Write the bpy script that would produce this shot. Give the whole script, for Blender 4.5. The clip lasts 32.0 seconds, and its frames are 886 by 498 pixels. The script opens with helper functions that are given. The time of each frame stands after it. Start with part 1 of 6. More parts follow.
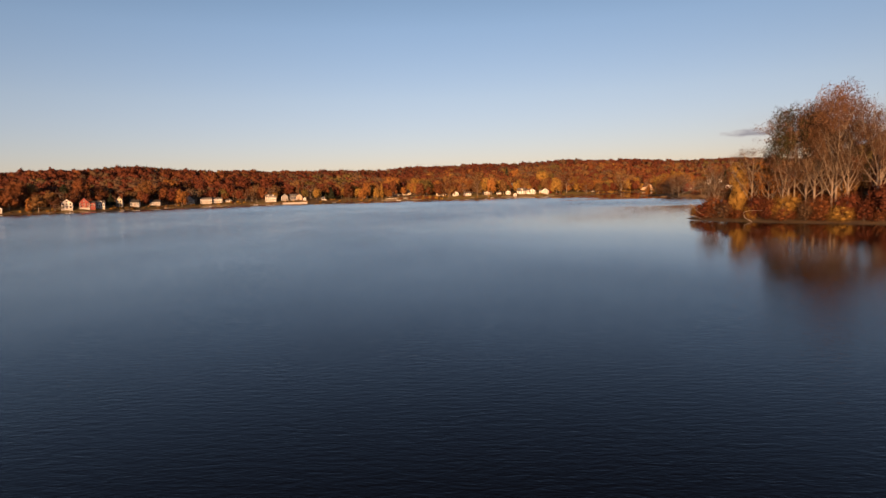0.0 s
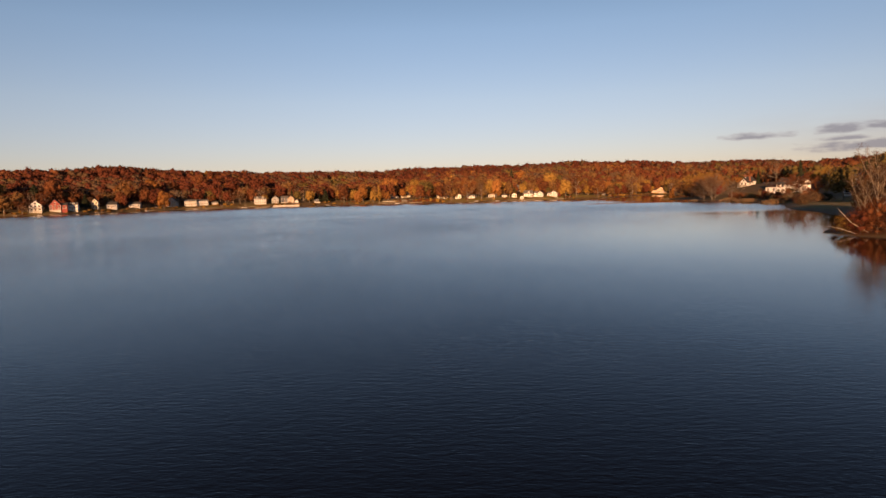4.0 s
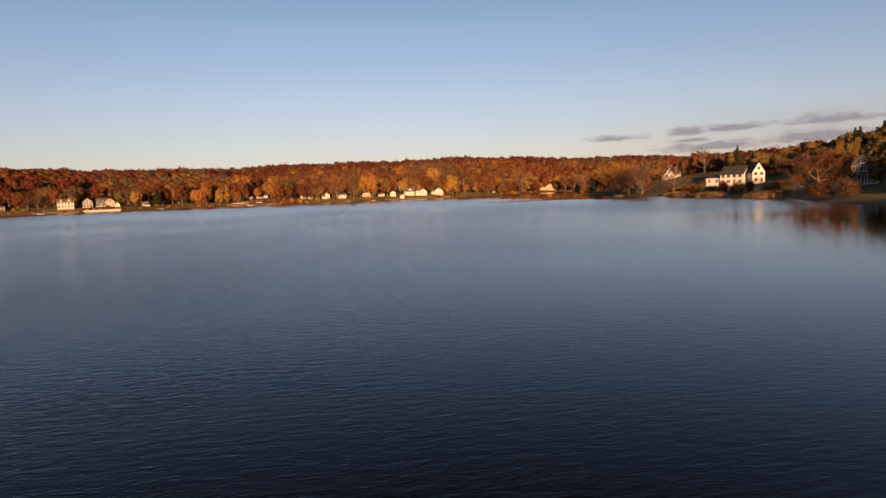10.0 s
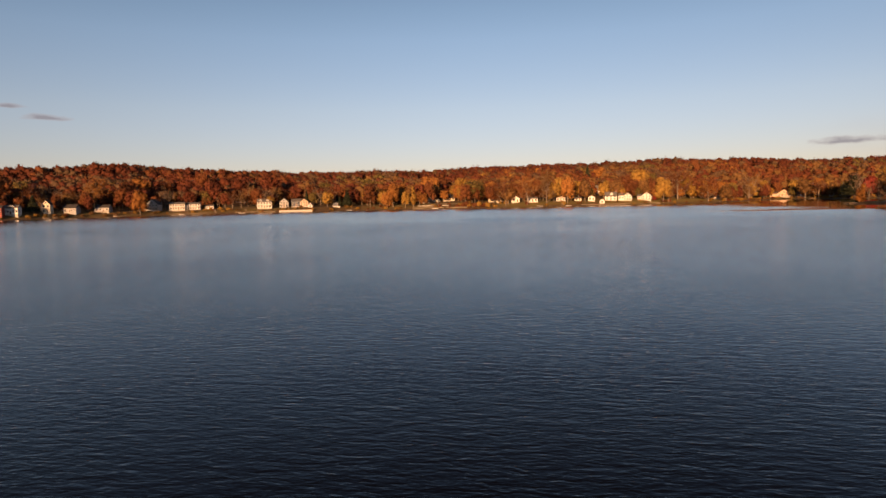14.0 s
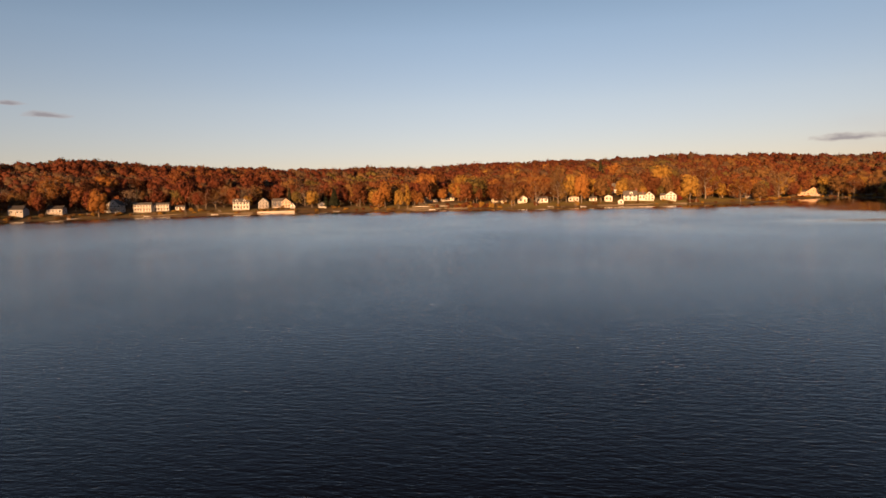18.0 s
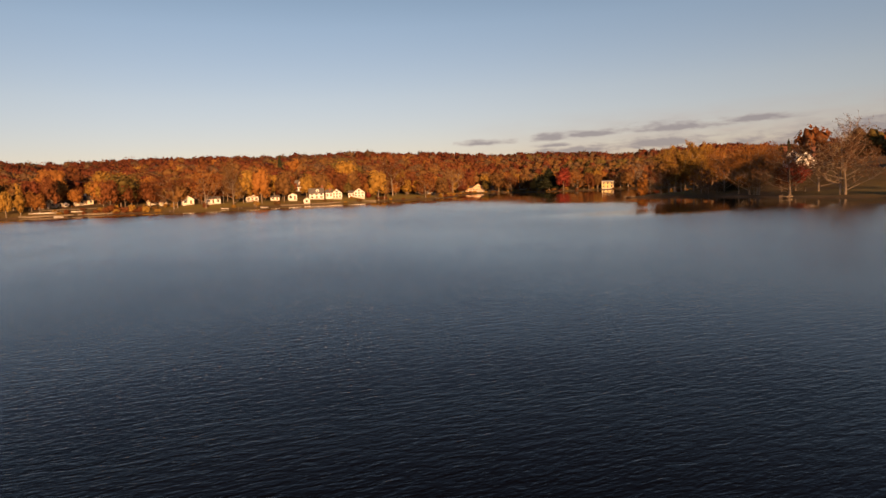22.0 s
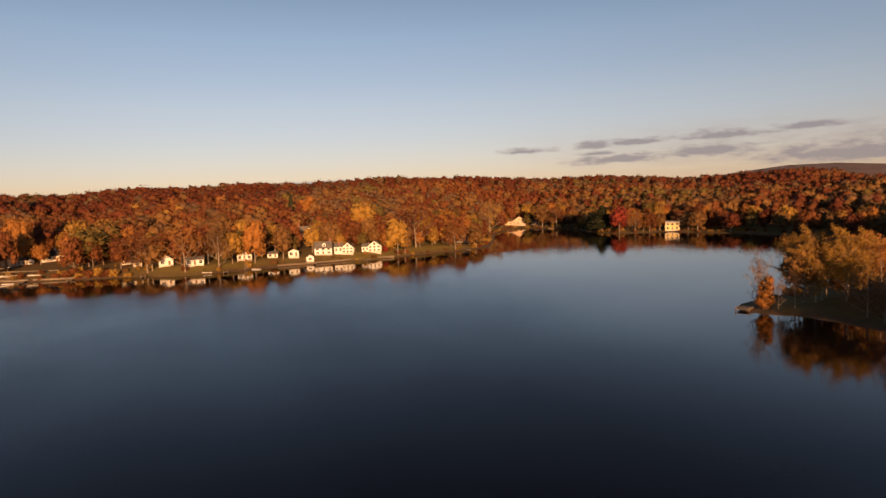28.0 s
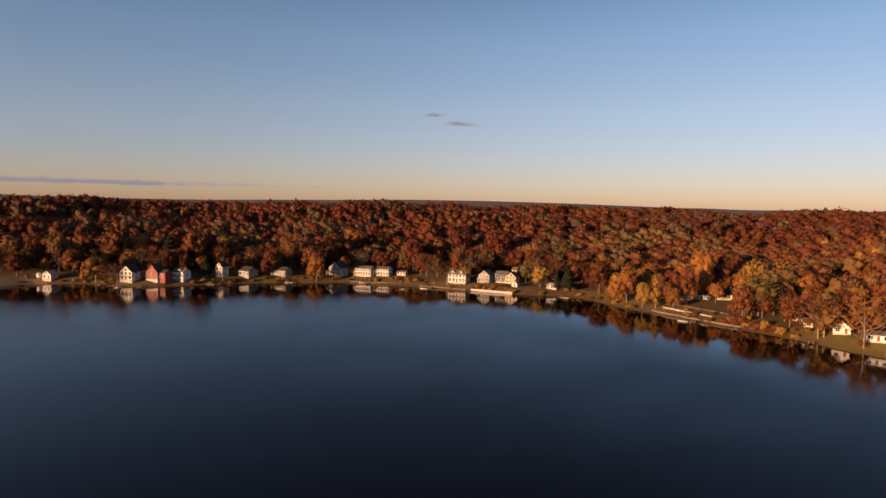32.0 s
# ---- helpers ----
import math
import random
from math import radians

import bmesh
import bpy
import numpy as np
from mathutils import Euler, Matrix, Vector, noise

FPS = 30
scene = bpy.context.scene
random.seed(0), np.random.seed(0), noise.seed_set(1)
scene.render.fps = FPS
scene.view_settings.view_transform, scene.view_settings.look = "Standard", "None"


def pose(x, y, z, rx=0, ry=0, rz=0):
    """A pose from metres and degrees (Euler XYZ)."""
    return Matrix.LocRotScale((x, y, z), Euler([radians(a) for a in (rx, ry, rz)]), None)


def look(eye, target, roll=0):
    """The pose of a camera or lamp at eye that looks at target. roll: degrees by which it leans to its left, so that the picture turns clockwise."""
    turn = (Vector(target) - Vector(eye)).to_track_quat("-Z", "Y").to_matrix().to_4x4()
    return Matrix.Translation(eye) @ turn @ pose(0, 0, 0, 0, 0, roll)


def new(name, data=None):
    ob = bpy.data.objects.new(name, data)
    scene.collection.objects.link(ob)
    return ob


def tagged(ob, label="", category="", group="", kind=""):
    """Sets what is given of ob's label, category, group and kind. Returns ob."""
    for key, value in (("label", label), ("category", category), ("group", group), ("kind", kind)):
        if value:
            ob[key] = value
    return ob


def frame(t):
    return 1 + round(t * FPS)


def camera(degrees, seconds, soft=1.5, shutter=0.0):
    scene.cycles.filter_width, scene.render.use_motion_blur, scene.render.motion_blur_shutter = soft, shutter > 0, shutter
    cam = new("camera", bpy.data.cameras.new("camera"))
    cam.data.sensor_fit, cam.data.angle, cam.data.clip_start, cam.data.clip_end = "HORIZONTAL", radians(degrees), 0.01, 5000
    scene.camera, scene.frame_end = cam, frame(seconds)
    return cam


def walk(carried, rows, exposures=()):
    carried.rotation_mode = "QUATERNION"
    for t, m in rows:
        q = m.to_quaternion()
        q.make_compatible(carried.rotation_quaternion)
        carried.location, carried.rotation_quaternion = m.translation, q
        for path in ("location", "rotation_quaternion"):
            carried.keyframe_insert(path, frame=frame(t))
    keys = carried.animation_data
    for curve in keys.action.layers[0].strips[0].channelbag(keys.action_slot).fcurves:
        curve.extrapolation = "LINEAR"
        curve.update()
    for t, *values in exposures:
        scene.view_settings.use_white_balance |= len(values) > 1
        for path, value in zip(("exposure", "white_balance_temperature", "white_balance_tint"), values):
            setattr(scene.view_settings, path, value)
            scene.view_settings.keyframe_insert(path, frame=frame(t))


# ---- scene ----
cam = camera(71.11, 32.0, soft=1.5)
PATH = [
    (0, (23.29, -7.14, 7.82), (20.64, 92.41, -1.25), -1.75),
    (0.5, (23.08, -1.00, 7.40), (20.51, 98.57, -1.50), -1.60),
    (1, (22.68, 5.05, 7.25), (20.10, 104.62, -1.58), -1.52),
    (1.5, (22.03, 10.78, 7.20), (19.46, 110.36, -1.59), -1.50),
    (2, (21.05, 16.04, 7.31), (18.53, 115.63, -1.41), -1.42),
    (2.5, (19.77, 21.29, 7.50), (17.37, 120.88, -1.23), -1.51),
    (3, (18.57, 26.76, 7.82), (16.31, 126.36, -0.86), -1.67),
    (3.5, (17.68, 32.40, 7.77), (15.52, 132.00, -0.91), -1.59),
    (5.5, (20.42, 65.13, 7.26), (17.77, 164.73, -1.27), -1.63),
    (6, (21.33, 73.53, 6.97), (18.59, 173.13, -1.56), -1.73),
    (6.5, (21.90, 82.33, 6.81), (18.97, 181.93, -1.66), -1.74),
    (7, (22.38, 91.33, 6.84), (19.18, 190.92, -1.64), -1.71),
    (7.5, (22.91, 100.29, 6.92), (19.54, 199.87, -1.59), -1.74),
    (8, (23.67, 109.02, 7.02), (20.08, 208.59, -1.52), -1.71),
    (8.5, (24.66, 117.57, 6.94), (20.78, 217.13, -1.59), -1.73),
    (9, (25.80, 125.92, 6.67), (21.60, 225.46, -1.89), -1.70),
    (9.5, (26.74, 134.57, 6.25), (25.12, 234.19, -2.29), -1.79),
    (10, (27.90, 142.59, 5.71), (44.74, 240.73, -3.49), -2.21),
    (10.5, (29.38, 150.28, 5.38), (48.70, 247.96, -3.89), -2.22),
    (11, (31.05, 157.97, 5.20), (50.67, 255.58, -4.08), -2.21),
    (11.5, (32.42, 165.93, 5.01), (52.15, 263.53, -4.17), -2.16),
    (12, (33.06, 174.16, 5.03), (29.01, 273.74, -3.16), -1.71),
    (12.5, (32.99, 181.70, 4.99), (22.36, 280.82, -2.87), -1.46),
    (13, (32.38, 188.46, 4.90), (20.55, 287.46, -2.79), -1.41),
    (13.5, (31.47, 194.83, 4.84), (18.97, 293.76, -2.70), -1.42),
    (14, (30.37, 201.16, 4.78), (16.74, 299.95, -2.65), -1.34),
    (14.5, (29.27, 207.81, 4.75), (15.22, 306.55, -2.58), -1.26),
    (16.5, (26.45, 236.81, 5.73), (11.24, 335.36, -1.84), -1.21),
    (17, (25.80, 243.58, 6.18), (10.30, 342.08, -1.48), -1.32),
    (17.5, (25.13, 250.46, 6.64), (9.33, 348.90, -1.11), -1.31),
    (18, (24.57, 257.77, 7.10), (10.88, 356.52, -0.80), -1.38),
    (18.5, (23.96, 265.29, 7.46), (16.94, 364.70, -0.72), -1.53),
    (19, (23.32, 272.96, 7.64), (17.84, 372.47, -0.59), -1.55),
    (19.5, (22.82, 280.07, 7.61), (20.04, 379.68, -0.76), -1.62),
    (20, (22.59, 286.68, 7.35), (27.20, 386.20, -1.21), -1.69),
    (20.5, (22.83, 293.42, 6.86), (35.29, 392.25, -1.87), -1.86),
    (21, (23.44, 300.79, 6.33), (43.09, 398.44, -2.53), -2.19),
    (21.5, (24.62, 307.93, 6.15), (56.70, 402.18, -3.22), -2.37),
    (22, (26.52, 315.01, 6.05), (62.58, 407.80, -3.48), -2.47),
    (22.5, (29.16, 322.03, 6.07), (66.43, 414.33, -3.52), -2.40),
    (23, (32.21, 329.28, 6.39), (69.74, 421.49, -3.02), -2.30),
    (23.5, (35.35, 336.46, 7.71), (72.86, 428.68, -1.74), -2.42),
    (24, (38.56, 343.44, 9.60), (76.12, 435.64, 0.19), -2.40),
    (24.5, (41.70, 349.95, 11.64), (79.23, 442.17, 2.31), -2.43),
    (25, (44.69, 355.80, 14.09), (82.15, 448.05, 4.77), -2.42),
    (25.5, (47.63, 361.34, 16.70), (85.07, 453.62, 7.53), -2.41),
    (27.5, (56.49, 378.08, 26.84), (92.87, 470.85, 18.48), -2.45),
    (28, (58.66, 381.11, 30.05), (88.58, 476.20, 22.11), -2.30),
    (28.5, (60.49, 383.85, 33.16), (68.40, 483.29, 26.15), -1.55),
    (29, (61.60, 386.53, 36.41), (52.11, 485.87, 29.85), -0.95),
    (29.5, (62.19, 389.50, 39.69), (44.79, 487.76, 33.16), -0.51),
    (30, (62.57, 392.37, 42.99), (38.06, 489.08, 36.30), -0.30),
    (30.5, (62.93, 394.73, 46.20), (31.75, 489.49, 39.36), -0.07),
    (31, (63.31, 397.02, 49.11), (21.39, 487.54, 42.16), 0.21),
    (31.5, (63.73, 399.12, 51.98), (7.95, 481.81, 44.88), 0.66),
    (32, (63.89, 401.49, 54.75), (-1.92, 476.43, 47.46), 1.05),
]
EXPOSURES = [(0, 0.49, 7200, 33), (12, 0.5, 7350, 33), (17, 0.55, 7850, 33), (23, 0.5, 8200, 34), (28, 0.47, 8000, 35), (32, 0.49, 6800, 32)]
walk(cam, [(t, look(e, a, r)) for t, e, a, r in PATH], EXPOSURES)

# ---- world and sun: clear autumn evening, sun low in the south ----
SUN_EL, SUN_AZ = radians(6.8), radians(-171.0)      # azimuth from +y, clockwise
sun_way = Vector((math.sin(SUN_AZ) * math.cos(SUN_EL), math.cos(SUN_AZ) * math.cos(SUN_EL), math.sin(SUN_EL)))
sun_data = bpy.data.lights.new("sun", "SUN")
sun_data.energy, sun_data.angle, sun_data.color = 5.0, radians(0.6), (1.0, 0.60, 0.27)
sun = new("sun", sun_data)
sun.matrix_world = look(sun_way * 900, (0, 0, 0))

world = bpy.data.worlds.new("evening_sky")
scene.world = world
world.use_nodes = True
wn, wl = world.node_tree.nodes, world.node_tree.links
wn.clear()


def wmath(op, a, b=None, c=None, clamp=False):
    n = wn.new("ShaderNodeMath")
    n.operation, n.use_clamp = op, clamp
    for i, v in enumerate((a, b, c)):
        if v is None:
            continue
        if isinstance(v, (int, float)):
            n.inputs[i].default_value = v
        else:
            wl.new(v, n.inputs[i])
    return n.outputs[0]


sky = wn.new("ShaderNodeTexSky")
sky.sky_type, sky.sun_disc = "NISHITA", False
sky.sun_elevation, sky.sun_rotation = SUN_EL, SUN_AZ
sky.air_density, sky.dust_density, sky.ozone_density, sky.altitude = 0.9, 0.25, 1.8, 200
coord = wn.new("ShaderNodeTexCoord")
sep = wn.new("ShaderNodeSeparateXYZ")
wl.new(coord.outputs["Generated"], sep.inputs[0])
az = wmath("ARCTAN2", sep.outputs[0], sep.outputs[1])          # 0 ahead, positive to the right
el = wmath("ARCSINE", sep.outputs[2])


def sky_noise(across, up, detail, shift=0.0):
    """Cloud texture, drawn out along the horizon."""
    comb = wn.new("ShaderNodeCombineXYZ")
    wl.new(wmath("MULTIPLY", az, across), comb.inputs[0])
    wl.new(wmath("MULTIPLY", el, up), comb.inputs[1])
    comb.inputs[2].default_value = shift
    n = wn.new("ShaderNodeTexNoise")
    n.inputs["Scale"].default_value, n.inputs["Detail"].default_value, n.inputs["Roughness"].default_value = 1.0, detail, 0.55
    wl.new(comb.outputs[0], n.inputs["Vector"])
    return n.outputs["Fac"]


def bump01(value, centre, half, soft):
    """1 within half of centre, falling to 0 over soft."""
    away = wmath("ABSOLUTE", wmath("SUBTRACT", value, centre))
    return wmath("SUBTRACT", 1.0, wmath("DIVIDE", wmath("SUBTRACT", away, half), soft, clamp=True), clamp=True)


coarse, fine = sky_noise(16.0, 70.0, 3.0), sky_noise(46.0, 150.0, 4.0, 4.0)
ragged = wmath("MULTIPLY_ADD", wmath("SUBTRACT", fine, 0.5), 1.5, wmath("MULTIPLY", wmath("SUBTRACT", coarse, 0.5), 1.2))


def lens_cloud(azimuth, elevation, half, deep):
    """One flat-bottomed evening cloud with a ragged edge."""
    u = wmath("DIVIDE", wmath("SUBTRACT", az, azimuth), half)
    over = wmath("DIVIDE", wmath("SUBTRACT", el, elevation), deep)
    v = wmath("MAXIMUM", over, wmath("MULTIPLY", over, -1.9))
    away = wmath("SQRT", wmath("ADD", wmath("MULTIPLY", u, u), wmath("MULTIPLY", v, v)))
    return wmath("MULTIPLY_ADD", wmath("SUBTRACT", wmath("ADD", 1.25, ragged), away), 1.1, 0.0, clamp=True)


# azimuth, elevation, half-width and depth: a bank to the north-east, small clouds elsewhere
CLOUDS = [(0.447, 0.070, 0.050, 0.0065), (0.548, 0.073, 0.036, 0.0105), (0.612, 0.075, 0.055, 0.0085), (0.735, 0.077, 0.10, 0.011), (0.84, 0.081, 0.06, 0.008),
          (0.88, 0.040, 0.15, 0.024), (1.02, 0.052, 0.15, 0.026), (1.2, 0.066, 0.18, 0.024), (0.585, 0.050, 0.085, 0.011), (0.71, 0.055, 0.11, 0.013), (0.555, 0.061, 0.035, 0.006),
          (-0.740, 0.1385, 0.018, 0.0035), (-0.695, 0.1255, 0.026, 0.005), (0.02, 0.0235, 0.10, 0.005), (0.125, 0.032, 0.10, 0.005), (-1.25, 0.021, 0.26, 0.006)]
dens = None
for spot in CLOUDS:
    one = lens_cloud(*spot)
    dens = one if dens is None else wmath("MAXIMUM", dens, one)
# a thin pale veil between and behind the clouds of the bank
veil = wmath("MULTIPLY", wmath("MULTIPLY", bump01(az, 1.05, 0.36, 0.32), bump01(el, 0.058, 0.016, 0.04)), wmath("MULTIPLY_ADD", coarse, 1.6, -0.25, clamp=True))
dens = wmath("MULTIPLY", dens, 0.8)
mix = wn.new("ShaderNodeMix")
mix.data_type = "RGBA"
wl.new(wmath("MAXIMUM", dens, wmath("MULTIPLY", veil, 0.55)), mix.inputs["Factor"])
# the sky deepens overhead, and a little to the east
deep = wmath("MULTIPLY_ADD", wmath("DIVIDE", wmath("SUBTRACT", el, 0.25), 0.5, clamp=True), -0.86, 1.0)
deep = wmath("MULTIPLY", deep, wmath("MULTIPLY_ADD", wmath("DIVIDE", wmath("ADD", az, 0.1), 0.7, clamp=True), -0.07, 1.0))
dim = wn.new("ShaderNodeVectorMath")
dim.operation = "SCALE"
wl.new(sky.outputs[0], dim.inputs[0])
wl.new(deep, dim.inputs["Scale"])
# thin haze greys the yellow band along the horizon
haze = wn.new("ShaderNodeValToRGB")
haze.color_ramp.elements[0].color = (0.78, 0.71, 0.88, 1)
haze.color_ramp.elements[1].color = (0.83, 0.98, 1.03, 1)
for at, tone in ((0.35, (0.97, 0.94, 0.95, 1)), (0.7, (0.905, 1.03, 1.03, 1))):
    haze.color_ramp.elements.new(at).color = tone
wl.new(wmath("DIVIDE", el, 0.42, clamp=True), haze.inputs[0])
tinted = wn.new("ShaderNodeVectorMath")
tinted.operation = "MULTIPLY"
wl.new(dim.outputs[0], tinted.inputs[0])
wl.new(haze.outputs[0], tinted.inputs[1])
wl.new(tinted.outputs[0], mix.inputs[6])
lit = wn.new("ShaderNodeMix")          # thin edges catch the low sun, thick parts stay grey
lit.data_type = "RGBA"
wl.new(dens, lit.inputs["Factor"])
lit.inputs[6].default_value, lit.inputs[7].default_value = (2.5, 2.4, 2.36, 1), (1.2, 1.42, 1.66, 1)
wl.new(lit.outputs[2], mix.inputs[7])
bg = wn.new("ShaderNodeBackground")
bg.inputs["Strength"].default_value = 0.113
wl.new(mix.outputs[2], bg.inputs["Color"])
wout = wn.new("ShaderNodeOutputWorld")
wl.new(bg.outputs[0], wout.inputs[0])

# ---- materials ----
def material(name, build):
    m = bpy.data.materials.new(name)
    m.use_nodes = True
    nt = m.node_tree
    nt.nodes.clear()
    out = nt.nodes.new("ShaderNodeOutputMaterial")
    bsdf = nt.nodes.new("ShaderNodeBsdfPrincipled")
    nt.links.new(bsdf.outputs[0], out.inputs[0])
    build(nt, bsdf)
    return m


def mnode(nt, kind, **named):
    n = nt.nodes.new(kind)
    for k, v in named.items():
        n.inputs[k].default_value = v
    return n


def mapped(nt, scale, stretch=(1, 1, 1)):
    c = nt.nodes.new("ShaderNodeNewGeometry")
    m = nt.nodes.new("ShaderNodeMapping")
    m.inputs["Scale"].default_value = stretch
    nt.links.new(c.outputs["Position"], m.inputs["Vector"])
    n = mnode(nt, "ShaderNodeTexNoise", Scale=scale, Detail=5.0, Roughness=0.6)
    nt.links.new(m.outputs[0], n.inputs["Vector"])
    return n.outputs["Fac"]


def ramp(nt, fac, stops):
    r = nt.nodes.new("ShaderNodeValToRGB")
    els = r.color_ramp.elements
    while len(els) < len(stops):
        els.new(0.5)
    for e, (p, c) in zip(els, stops):
        e.position, e.color = p, (*c, 1)
    nt.links.new(fac, r.inputs[0])
    return r.outputs[0]


def mixed(nt, fac, a, b, kind="MIX"):
    m = nt.nodes.new("ShaderNodeMix")
    m.data_type, m.blend_type = "RGBA", kind
    for sock, v in ((m.inputs[0], fac), (m.inputs[6], a), (m.inputs[7], b)):
        if isinstance(v, (int, float)):
            sock.default_value = v
        elif isinstance(v, tuple):
            sock.default_value = (*v, 1)
        else:
            nt.links.new(v, sock)
    return m.outputs[2]


def rough_surface(name, dark, light, scale=0.6, fine=6.0, rough=0.8, bump=0.15, stretch=(1, 1, 1), spread=0.25):
    """A worn surface: two colours over a coarse and a fine noise, with relief."""
    def build(nt, b):
        coarse, small = mapped(nt, scale, stretch), mapped(nt, fine, stretch)
        col = ramp(nt, coarse, [(0.5 - spread, dark), (0.5 + spread, light)])
        col = mixed(nt, 0.35, col, ramp(nt, small, [(0.3, tuple(c * 0.6 for c in dark)), (0.7, light)]))
        nt.links.new(col, b.inputs["Base Color"])
        b.inputs["Roughness"].default_value = rough
        if bump:
            bp = mnode(nt, "ShaderNodeBump", Strength=bump, Distance=0.1)
            nt.links.new(small, bp.inputs["Height"])
            nt.links.new(bp.outputs[0], b.inputs["Normal"])
    return material(name, build)


def leafy(name, dark, mid, light):
    """Foliage: each leaf or spray differs a little, each tree too."""
    dark, mid, light = (tuple(0.93 * c + 0.07 * (0.5 * tone[0] + 0.5 * tone[1]) for c in tone) for tone in (dark, mid, light))
    def build(nt, b):
        geo = nt.nodes.new("ShaderNodeNewGeometry")
        info = nt.nodes.new("ShaderNodeObjectInfo")
        tone = mapped(nt, 0.07)
        add = nt.nodes.new("ShaderNodeMath")
        add.operation = "MULTIPLY_ADD"
        nt.links.new(geo.outputs["Random Per Island"], add.inputs[0])
        add.inputs[1].default_value = 0.10
        nt.links.new(tone, add.inputs[2])
        add2 = nt.nodes.new("ShaderNodeMath")
        add2.operation = "MULTIPLY_ADD"
        nt.links.new(info.outputs["Random"], add2.inputs[0])
        add2.inputs[1].default_value = 0.3
        nt.links.new(add.outputs[0], add2.inputs[2])
        sub = nt.nodes.new("ShaderNodeMath")
        sub.operation = "SUBTRACT"
        nt.links.new(add2.outputs[0], sub.inputs[0])
        sub.inputs[1].default_value = 0.20
        nt.links.new(ramp(nt, sub.outputs[0], [(0.05, dark), (0.5, mid), (0.95, light)]), b.inputs["Base Color"])
        b.inputs["Roughness"].default_value = 0.75
        b.inputs["Specular IOR Level"].default_value = 0.2
        glow = nt.nodes.new("ShaderNodeBsdfTranslucent")          # leaves let some light through
        nt.links.new(b.inputs["Base Color"].links[0].from_socket, glow.inputs["Color"])
        both = mnode(nt, "ShaderNodeMixShader", Fac=0.15)
        nt.links.new(b.outputs[0], both.inputs[1])
        nt.links.new(glow.outputs[0], both.inputs[2])
        nt.links.new(both.outputs[0], nt.nodes["Material Output"].inputs[0])
    return material(name, build)


LEAF = {
    "rust": leafy("leaves_rust", (0.065, 0.022, 0.009), (0.17, 0.057, 0.017), (0.27, 0.095, 0.028)),
    "maroon": leafy("leaves_maroon", (0.055, 0.016, 0.009), (0.13, 0.034, 0.014), (0.21, 0.058, 0.024)),
    "brown": leafy("leaves_brown", (0.075, 0.038, 0.013), (0.19, 0.097, 0.03), (0.29, 0.155, 0.05)),
    "orange": leafy("leaves_orange", (0.13, 0.05, 0.011), (0.30, 0.122, 0.022), (0.44, 0.19, 0.038)),
    "gold": leafy("leaves_gold", (0.15, 0.08, 0.013), (0.33, 0.185, 0.03), (0.47, 0.28, 0.05)),
    "olive": leafy("leaves_olive", (0.06, 0.045, 0.013), (0.145, 0.105, 0.027), (0.23, 0.165, 0.045)),
    "pine": leafy("needles_pine", (0.012, 0.016, 0.009), (0.028, 0.036, 0.017), (0.055, 0.06, 0.028)),
    "red": leafy("leaves_red", (0.11, 0.016, 0.012), (0.24, 0.034, 0.02), (0.36, 0.065, 0.035)),
    "bronze": leafy("leaves_bronze", (0.07, 0.036, 0.02), (0.155, 0.078, 0.04), (0.24, 0.125, 0.062)),
    "moss": leafy("leaves_moss", (0.028, 0.028, 0.013), (0.07, 0.062, 0.027), (0.13, 0.105, 0.045)),
    "twig": leafy("bare_twigs", (0.055, 0.032, 0.018), (0.13, 0.076, 0.04), (0.2, 0.12, 0.066)),
}
BARK = rough_surface("bark", (0.10, 0.075, 0.055), (0.26, 0.20, 0.15), 1.5, 9.0, 0.9, 0.4, (3, 3, 0.6))
BARK_PALE = rough_surface("pale_bark", (0.16, 0.125, 0.095), (0.36, 0.29, 0.22), 1.5, 9.0, 0.85, 0.3, (3, 3, 0.6))


